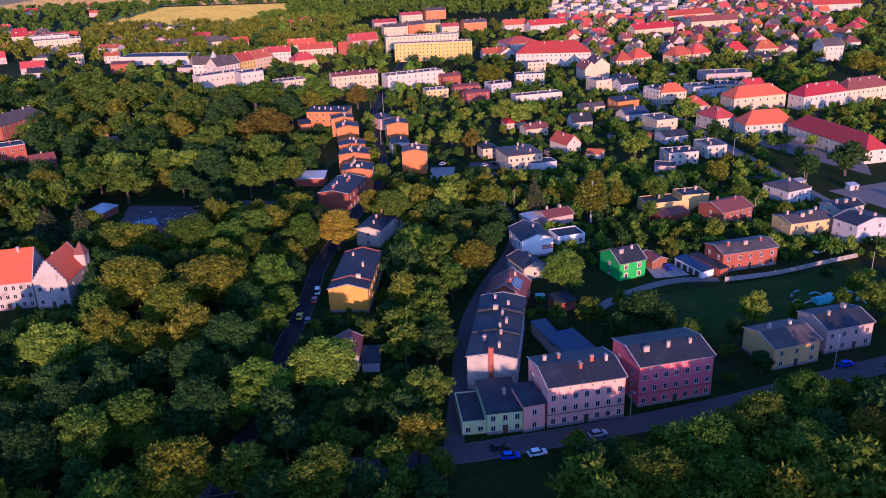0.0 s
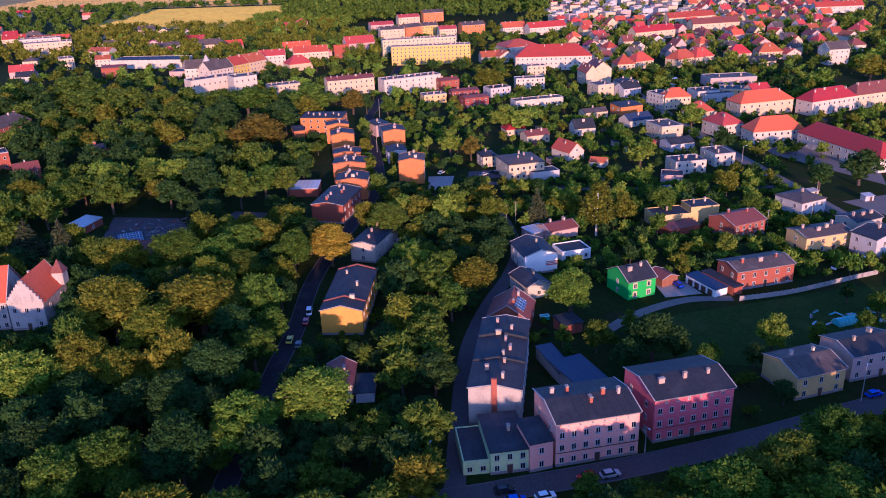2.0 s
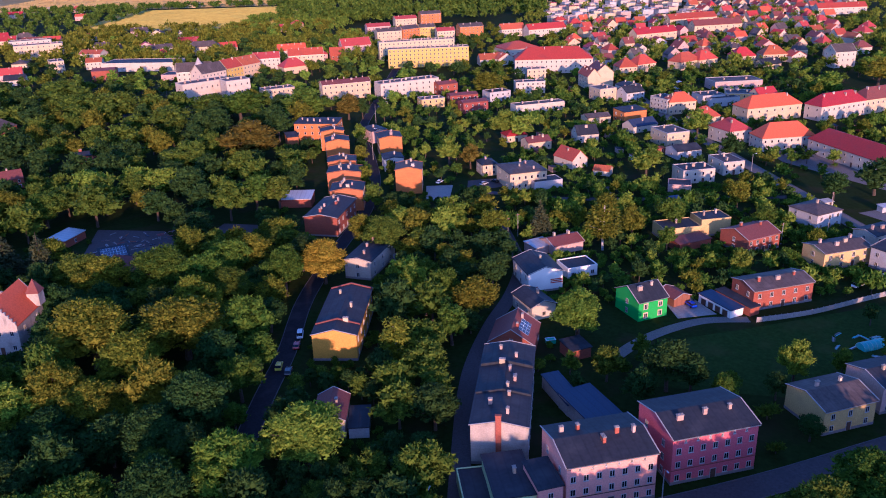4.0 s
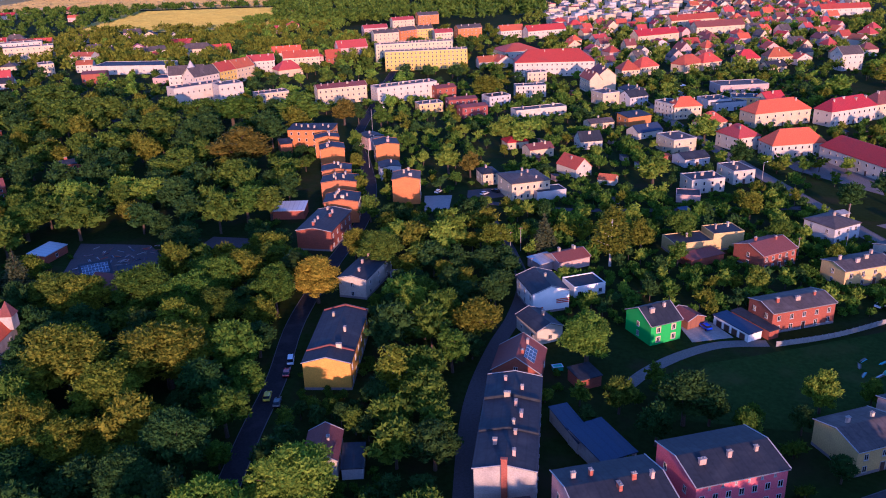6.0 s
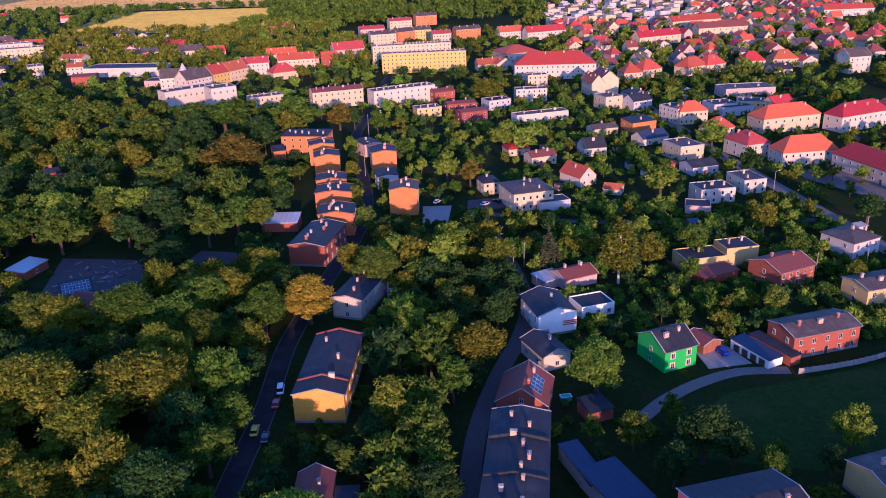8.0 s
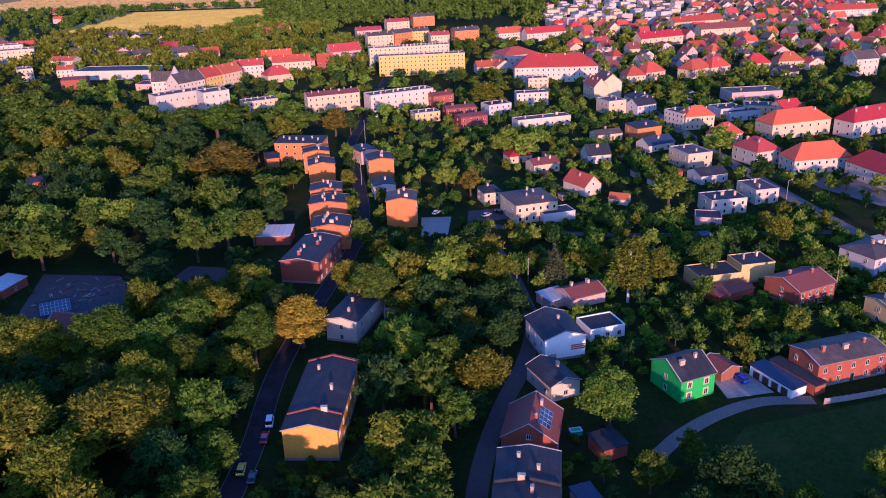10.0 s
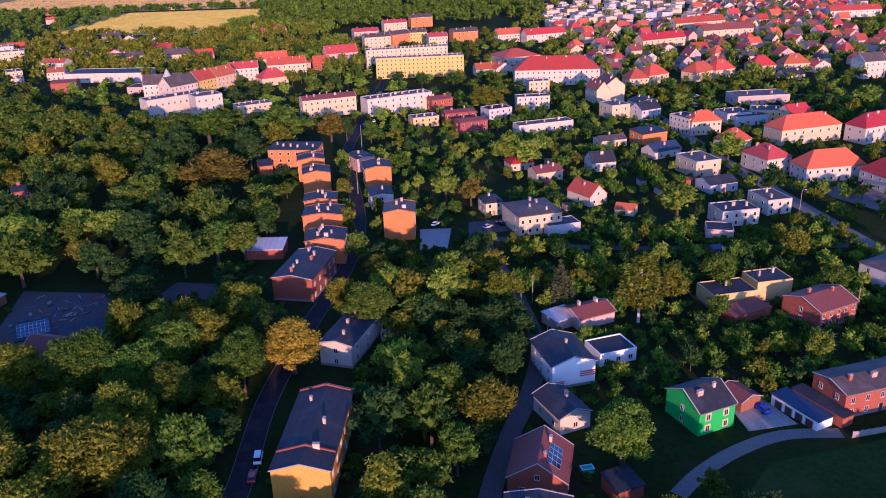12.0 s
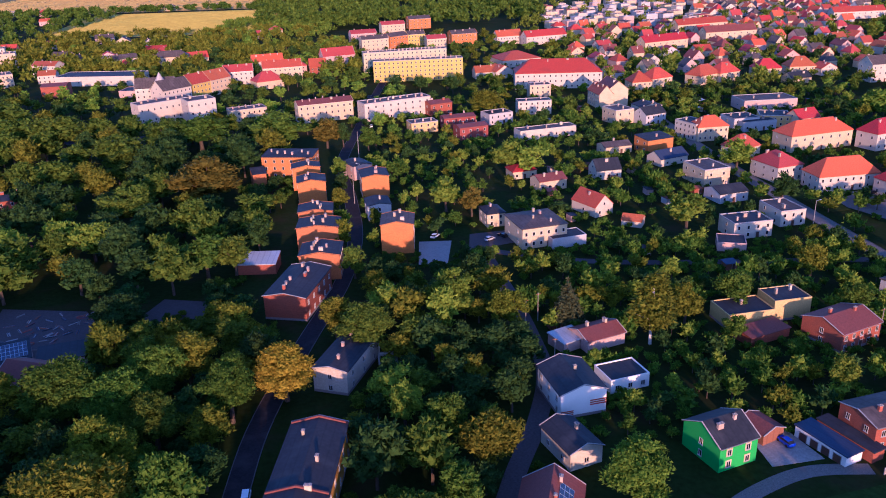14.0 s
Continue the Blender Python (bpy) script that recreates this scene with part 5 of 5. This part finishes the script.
fill(24, 150, 255, 372, 1100, (1.3, 3.4), ("oak", "bright", "gold", "bush", "bright", "bush", "dark"), 8, 0.62, level="small", joined="garden_trees")
fill(-35, 260, 374, 640, 1500, (1.6, 4.0), ("oak", "bright", "gold", "bush", "oak", "bright", "dark"), 9, 0.75, level="small", joined="garden_trees")
fill(-330, -70, 470, 640, 700, (6.5, 10.5), ("oak", "oak", "dark", "gold"), 10, 0.8, level="mid", joined="park_trees", edge=lambda x, y: y < 575 - 0.1 * (x + 200))
# unseen woods added below the view to keep sun off the near houses
fill(-330, 330, 18, 74, 1500, (7.5, 9.5), ("oak", "dark", "gold"), 11, 0.5, level="far", joined="street_woods")
fill(-360, 460, 560, 960, 1900, (2.8, 6.0), ("oak", "dark", "gold", "bright", "oak"), 12, 0.86, level="far", joined="town_trees")
join_trees()


def woods(name, label, count, seed, area, sizes=(4.0, 7.0), sprays=90, mat=None):
    """Far woods as one mesh of many uneven crowns."""
    r, clouds = random.Random(seed), []
    for i in range(count):
        for _ in range(30):
            x, y = area(r)
            if not any((x - px) ** 2 + (y - py) ** 2 < (max(hw, hd) + 6) ** 2 for px, py, _, hw, hd, _ in PLOTS):
                break
        else:
            continue
        radius = r.uniform(*sizes)
        cs = [(x + r.uniform(-0.5, 0.5) * radius, y + r.uniform(-0.5, 0.5) * radius, radius * r.uniform(0.9, 1.7)) for _ in range(7)] + [(x, y, radius * 0.7)]
        clouds.append(leaf_cloud(cs, [radius * r.uniform(0.35, 0.6) for _ in range(7)] + [radius * 0.7], sprays, radius * 0.26, seed + i))
    return tagged(new(name, leaf_mesh(name, np.concatenate(clouds), mat or LEAF)), label, "woods", kind="stuff")


def spread(x0, x1, y0, y1):
    return lambda r: (r.uniform(x0, x1), r.uniform(y0, y1))


woods("far_woods", "dense green woods beyond the town", 800, 31, lambda r: (lambda y: (r.uniform(-170 - 0.2 * (y - 950), 120 + 0.1 * (y - 950)), y))(r.uniform(1090, 1750)), (6, 9), 80)
# olive and bright leaves on some far woods stand in for pale haze
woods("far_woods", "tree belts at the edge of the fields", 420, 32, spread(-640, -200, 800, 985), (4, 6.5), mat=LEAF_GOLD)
woods("far_woods", "tree belt across the fields", 130, 33, spread(-700, -230, 1385, 1425), (4, 6))
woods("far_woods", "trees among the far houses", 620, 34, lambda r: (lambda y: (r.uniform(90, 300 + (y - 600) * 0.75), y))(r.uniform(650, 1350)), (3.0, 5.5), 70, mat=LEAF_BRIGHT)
woods("far_woods", "woods on the horizon", 420, 35, lambda r: (r.uniform(-1100, 900), r.uniform(1750, 2300)), (9, 14), 60)
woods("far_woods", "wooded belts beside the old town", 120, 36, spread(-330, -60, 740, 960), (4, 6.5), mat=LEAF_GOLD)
woods("far_woods", "wooded hedges beside the field", 240, 38, spread(-760, -450, 985, 1400), (4, 7))
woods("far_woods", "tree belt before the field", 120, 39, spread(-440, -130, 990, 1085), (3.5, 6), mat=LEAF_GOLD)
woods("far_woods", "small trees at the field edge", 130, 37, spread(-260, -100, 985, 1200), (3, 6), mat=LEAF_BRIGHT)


# standing grass of the fields catches the low sun
def tall_grass(label, count, seed, mat, x0, x1, y0, y1, high):
    g = np.random.default_rng(seed)
    p = np.stack([g.uniform(x0, x1, count), g.uniform(y0, y1, count), np.full(count, 0.25)], 1)
    a = g.uniform(-0.6, 0.6, count)
    u = np.stack([np.cos(a), np.sin(a), np.zeros(count)], 1) * g.uniform(1.2, 3.0, count)[:, None]
    z = np.stack([g.normal(0, 0.3, count), g.normal(0.5, 0.3, count), np.full(count, high)], 1) * g.uniform(0.7, 1.3, count)[:, None]
    q = np.stack([p - u, p + u, p + u * 0.9 + z, p - u * 0.9 + z], 1).reshape(-1, 3)
    tagged(new("field_grass", leaf_mesh("field_grass", q, mat, 4)), label, "grass", kind="stuff")


tall_grass("tall yellow-green grass standing on the field", 20000, 41, FIELD, -460, -190, 1105, 1385, 0.7)
tall_grass("straw-coloured stubble on the far field", 14000, 42, STUBBLE, -800, -130, 1430, 1880, 0.8)


# vehicles
def car(x, y, rot, paint, label, van=False):
    root = thing("van" if van else "car", x, y, rot, label, "van" if van else "car", "parked cars", 0.07)
    key = ("car", van)
    if key not in MADE:
        top = 1.95 if van else 1.42
        body = [(-2.1, 0.35), (2.1, 0.35), (2.15, 0.75), (1.2, 0.95), (-2.0, 1.0), (-2.15, 0.7)]
        cabin = [(-1.95, 1.0), (1.15, 0.95), (0.45 if not van else 0.9, top), (-1.4 if not van else -1.9, top)]
        s = Shape().prism(body, 1, -0.86, 0.86)
        c = Shape().prism(cabin, 1, -0.76, 0.76)
        roof = Shape().box(-1.38 if not van else -1.88, -0.7, top, 0.42 if not van else 0.88, 0.7, top + 0.05)
        wheel = Shape().prism([(0.32 * math.cos(k * math.tau / 12), 0.32 * math.sin(k * math.tau / 12)) for k in range(12)], 1, -0.11, 0.11)
        lamp = Shape().box(-0.05, -0.16, -0.08, 0.05, 0.16, 0.08)
        MADE[key] = (s, c.mesh("cabin", PANE), roof, wheel.mesh("wheel", TYRE), lamp.mesh("headlight", FRAME))
    s, cabin, roof, wheel, lamp = MADE[key]
    part("body", s.mesh("body", paint), root)
    part("cabin", cabin, root, None, "dark glazed cabin")
    part("roof", roof.mesh("roof", paint), root)
    for wx in (-1.3, 1.3):
        for wy in (-0.8, 0.8):
            part("wheel", wheel, root, pose(wx, wy, 0.32))
    for wy in (-0.6, 0.6):
        part("headlight", lamp, root, pose(2.1, wy, 0.72))


PAINTS = {k: material(k + "_car_paint", c, 0.25, 0.05, bump=0, spec=0.6, stains=0.05) for k, c in (("white", (0.75, 0.75, 0.75)), ("blue", (0.02, 0.06, 0.5)), ("red", (0.35, 0.02, 0.02)), ("black", (0.02, 0.02, 0.02)), ("yellow", (0.6, 0.5, 0.05)), ("silver", (0.4, 0.4, 0.42)))}
for x, y, rot, k in ((11.5, 149.5, 8, "blue"), (17.6, 150.4, 15, "white"), (26, 211, 100, "white"), (32, 157, 15, "silver"), (27, 156.5, 200, "red"), (101, 185, 20, "blue"), (-43.6, 240, 95, "white"), (-43.5, 219, 92, "black"), (-46.5, 222, 92, "yellow"), (-43.6, 233.5, 92, "red"), (72, 252, 110, "blue"), (9.5, 152.8, 10, "black"), (-46.5, 492, 96, "white"), (-3, 388, 60, "white"), (17, 383, 40, "silver"), (22, 386, 130, "black"), (178, 420, 15, "black"), (116, 186, 25, "white"), (121, 190, 25, "silver"), (127, 262, 30, "white"), (139, 268, 30, "white"), (-42, 560, 95, "black"), (-38, 575, 95, "white")):
    car(x, y, rot, PAINTS[k], k + " car parked beside the road", van=(k == "white" and x < -40))


# garden sheds between the plots
def garden_shed(x, y, rot, wall, cover, label):
    root = thing("garden_shed", x, y, rot, label, "shed", "garden sheds")
    key = ("shed", wall.name, cover.name)
    if key not in MADE:
        MADE[key] = (Shape().prism([(-1.5, 0), (1.5, 0), (1.5, 2.5), (-1.5, 2.1)], 0, -2, 2).mesh("wall", wall), Shape().prism([(-1.8, 2.08), (1.8, 2.56), (1.8, 2.7), (-1.8, 2.22)], 0, -2.3, 2.3).mesh("roof", cover))
    part("wall", MADE[key][0], root), part("roof", MADE[key][1], root)
    part("door", door_mesh(1.0, 1.9), root, pose(0.6, -1.51, 0.02))


r = random.Random(77)
made_sheds = 0
for _ in range(900):
    x, y = r.uniform(26, 250), r.uniform(258, 640)
    if y > 380 and x < 40 or made_sheds >= 52:
        continue
    if free(x, y, 2.2, 0.45):
        wall, cover = r.choice((WOOD, SALMON, WHITE, BRICK, GREY)), r.choice((TAR, TILE, METAL, BLUE_ROOF, TILE_DARK, TAR_BROWN))
        garden_shed(x, y, r.choice((16, 106)) + r.uniform(-6, 6), wall, cover, "small garden shed with a lean-to roof")
        made_sheds += 1

# brick flue on the end wall of the long tenement, with a wider cap
part("flue", Shape().box(-0.7, -18.35, 2.5, 0.5, -17.75, 12.6).box(-0.8, -18.45, 12.6, 0.6, -17.65, 12.8).mesh("flue", CHIMNEY_RED), TENEMENT, None, "tall red brick flue")
for v, up in ((-5.5, 0.5), (7.0, 0.7)):
    part("firewall", Shape().prism([(-6.2, 9.4), (6.2, 9.4), (6.2, 10.0 + up), (0, 11.2 + up), (-6.2, 10.0 + up)], 1, v - 0.18, v + 0.18).mesh("firewall", TAR), TENEMENT, None, "low felted firewall across the roof")
part("firewall", Shape().prism([(-6.2, 7.2), (6.2, 7.2), (6.2, 8.2), (0, 9.9), (-6.2, 8.2)], 1, 14.6, 15.0).mesh("firewall", TILE_DARK), YELLOW_HOUSE, None, "low red capped firewall")
# firewall across the roof of the yellow house
part("firewall", Shape().prism([(-6.2, 7.2), (6.2, 7.2), (6.2, 8.2), (0, 9.9), (-6.2, 8.2)], 1, -9.3, -8.9).mesh("firewall", TILE_DARK), YELLOW_HOUSE, None, "low red capped firewall")
# stepped gable and turret of the manor
for k in range(7):
    for sgn in (-1, 1):
        u = sgn * (5.3 - k * 0.76)
        part("gable_step", Shape().box(min(u, u - sgn * 0.74), -8.32, 8.8, max(u, u - sgn * 0.74), -7.75, 10.0 + k * 1.0).mesh("gable_step", PLASTER), MANOR_WING)
s = Shape()
s.box(3.2, 4.5, 9, 6.6, 7.9, 13)
n = len(s.v)
s.v += [(2.9, 4.2, 13), (6.9, 4.2, 13), (6.9, 8.2, 13), (2.9, 8.2, 13), (4.9, 6.2, 17)]
s.f += [(n, n + 1, n + 4), (n + 1, n + 2, n + 4), (n + 2, n + 3, n + 4), (n + 3, n, n + 4), (n + 3, n + 2, n + 1, n)]
s.m += [1] * 5
part("turret", s.mesh("turret", PLASTER, TILE_DARK), MANOR_WING)
# corner tower of the white tenements
tower = thing("corner_tower", -187, 668, 20, "white corner tower with a pale pointed roof", "tower")
part("wall", Shape().box(-3, -3, 0, 3, 3, 14).mesh("wall", WHITE), tower)
s = Shape()
limb(s, (0, 0, 14), (0, 0, 22), 4.4, 0.1, 8)
part("roof", s.mesh("roof", TRIM), tower)


# solar panels
def solar(parent, m, nx, ny):
    for i in range(nx):
        for j in range(ny):
            key = "solar"
            if key not in MADE:
                MADE[key] = Shape().box(-0.48, -0.8, 0, 0.48, 0.8, 0.05).mesh("solar_panel", SOLAR), Shape().box(-0.52, -0.84, -0.01, 0.52, -0.8, 0.07).box(-0.52, 0.8, -0.01, 0.52, 0.84, 0.07).box(-0.52, -0.8, -0.01, -0.48, 0.8, 0.07).box(0.48, -0.8, -0.01, 0.52, 0.8, 0.07).mesh("panel_frame", ALU)
            p = part("solar_panel", MADE[key][0], parent, m @ pose((i - nx / 2 + 0.5) * 1.06, (j - ny / 2 + 0.5) * 1.7, 0))
            part("panel_frame", MADE[key][1], p)


slope = math.degrees(math.atan2(4.0, 6.0))
solar(RED_HOUSE, pose(3.0, -0.8, 4.5 + 2.0 + 0.36, 0, slope, 0), 3, 4)
solar(SOLAR_SHED, pose(0, -0.2, 3.6 + 0.8 + 0.36, math.degrees(math.atan2(1.6, 9)), 0, 0), 8, 4)

# red stripes on the white gable
for k in range(3):
    part("stripe", Shape().box(1.6, -7.5, 2.6 + k * 0.55, 5.7, -7.466, 2.95 + k * 0.55).mesh("stripe", TILE), WHITE_HOUSE, None, "red painted stripe")
    part("stripe", Shape().box(-5.7, -7.5, 0.8 + k * 0.45, -2.5, -7.466, 1.1 + k * 0.45).mesh("stripe", TILE), WHITE_HOUSE, None, "red painted stripe")


# roofless ruin beside the beige house
ruin = thing("ruined_shed", -15.5, 290.5, 8, "roofless ruined shed with weathered concrete walls", "ruin")
for x0, y0, x1, y1, h in ((-3.4, -4.6, -3.1, 4.6, 3.0), (3.1, -4.6, 3.4, 4.6, 2.6), (-3.1, 4.3, 3.1, 4.6, 3.3), (-3.1, -4.6, -0.6, -4.3, 1.7)):
    part("wall", Shape().box(x0, y0, 0, x1, y1, h).mesh("wall", CONCRETE), ruin)
part("beam", Shape().box(-3.1, -0.2, 2.3, 3.1, 0.05, 2.55).mesh("beam", CONCRETE), ruin)
# green water tank beside the red-roofed house
tank = thing("garden_tank", 27.2, 231.6, 10, "teal plastic garden tank on the grass", "tank")
part("body", Shape().box(-1.3, -0.8, 0, 1.3, 0.8, 1.1).mesh("body", material("teal_plastic", (0.03, 0.38, 0.25), 0.4)), tank)
part("rim", Shape().box(-1.4, -0.9, 1.1, 1.4, -0.7, 1.22).box(-1.4, 0.7, 1.1, 1.4, 0.9, 1.22).box(-1.4, -0.7, 1.1, -1.2, 0.7, 1.22).box(1.2, -0.7, 1.1, 1.4, 0.7, 1.22).mesh("rim", ALU), tank)


# concrete fence of panels and posts
def fence(points, label):
    root = thing("concrete_fence", 0, 0, 0, label, "fence")
    line = smooth(points, 5)
    post = Shape().box(-0.09, -0.09, 0, 0.09, 0.09, 1.75).mesh("post", CONCRETE)
    for a, b in zip(line, line[1:]):
        n = max(1, round((b - a).length / 2.2))
        for i in range(n):
            p, q = a.lerp(b, i / n), a.lerp(b, (i + 1) / n)
            ang = math.degrees(math.atan2(q.y - p.y, q.x - p.x))
            long = (q - p).length
            part("post", post, root, pose(p.x, p.y, 0, 0, 0, ang))
            key = ("panel", round(long, 1))
            if key not in MADE:
                s = Shape()
                for k in range(3):
                    s.box(0.1, -0.03, 0.02 + k * 0.53, long - 0.1, 0.03, 0.53 + k * 0.53)
                MADE[key] = s.mesh("panel", CONCRETE)
            part("panel", MADE[key], root, pose(p.x, p.y, 0, 0, 0, ang))


fence([(87.5, 240), (105, 244), (125, 252), (138, 257)], "pale concrete panel fence beside the meadow")


# lamp posts and wire poles
def pole(x, y, h, label, lamp=False, rot=0):
    root = thing("street_lamp" if lamp else "utility_pole", x, y, rot, label, "lamp post" if lamp else "pole", "poles along the streets")
    s = Shape()
    limb(s, (0, 0, 0), (0, 0, h), 0.14, 0.08, 8)
    part("pole", s.mesh("pole", CONCRETE), root)
    if lamp:
        s = Shape()
        limb(s, (0, 0, h - 0.1), (1.2, 0, h + 0.3), 0.05, 0.04)
        part("arm", s.mesh("arm", ALU), root)
        part("lamp_head", Shape().box(1.1, -0.14, h + 0.22, 1.8, 0.14, h + 0.38).mesh("lamp_head", ALU), root)
    else:
        part("crossarm", Shape().box(-0.8, -0.06, h - 0.5, 0.8, 0.06, h - 0.38).mesh("crossarm", WOOD), root)


for x, y, h, lamp, rot in ((97, 183, 9, True, 60), (22, 312, 9, False, 20), (26, 316, 9, False, 20), (-36.5, 432, 11, False, 80), (-40, 505, 14, False, 80), (-36, 462, 9, True, 180), (-6, 158, 8, True, 70), (134, 300, 9, True, 180), (139, 388, 9, True, 0), (128, 497, 9, True, 0), (134, 240, 9, False, 60), (118, 300, 8, False, 20), (41, 164.5, 7, True, -80), (149, 330, 9, False, 30), (27, 290, 8, False, 10)):
    pole(x, y, h, "slim concrete lamp post beside the road" if lamp else "wooden utility pole with a crossarm", lamp, rot)


# plastic tunnel greenhouse and clutter on the meadow
FOIL = material("teal_foil", (0.12, 0.42, 0.4), 0.4, 0.2)
tunnel = thing("tunnel_greenhouse", 112, 223.5, 18, "teal foil tunnel greenhouse on the meadow", "greenhouse")
arch = [(1.7 * math.cos(k * math.pi / 10), 1.9 * math.sin(k * math.pi / 10)) for k in range(11)]
part("cover", Shape().prism(arch, 0, -3.5, 3.5).mesh("cover", FOIL), tunnel)
for k in range(6):
    s = Shape()
    for a, b in zip(arch, arch[1:]):
        limb(s, (-3.5 + 1.4 * k, a[0] * 1.02, a[1] * 1.02), (-3.5 + 1.4 * k, b[0] * 1.02, b[1] * 1.02), 0.04, 0.04, 4)
    part("hoop", s.mesh("hoop", ALU), tunnel)
r = random.Random(5)
for k in range(74):
    x, y = (r.uniform(103, 124), r.uniform(215, 232)) if k < 20 else (r.uniform(-132, -106), r.uniform(307, 334))
    if (x - 112) ** 2 + (y - 223.5) ** 2 < 25:
        continue
    stack = thing("board_stack", x, y, r.uniform(0, 180), "pale boards and scrap piled on the ground", "boards", "scrap heaps", 0.04)
    for j in range(4):
        part("board", Shape().box(-r.uniform(0.8, 1.8), -0.5 + j * 0.22, 0, r.uniform(0.8, 1.8), -0.32 + j * 0.22, 0.08 + 0.1 * r.random()).mesh("board", r.choice((TRIM, METAL, GRAVEL, FOIL) if k < 20 else (TRIM, BRICK_DARK, TAR, WOOD, GRAVEL, BLUE_ROOF))), stack)
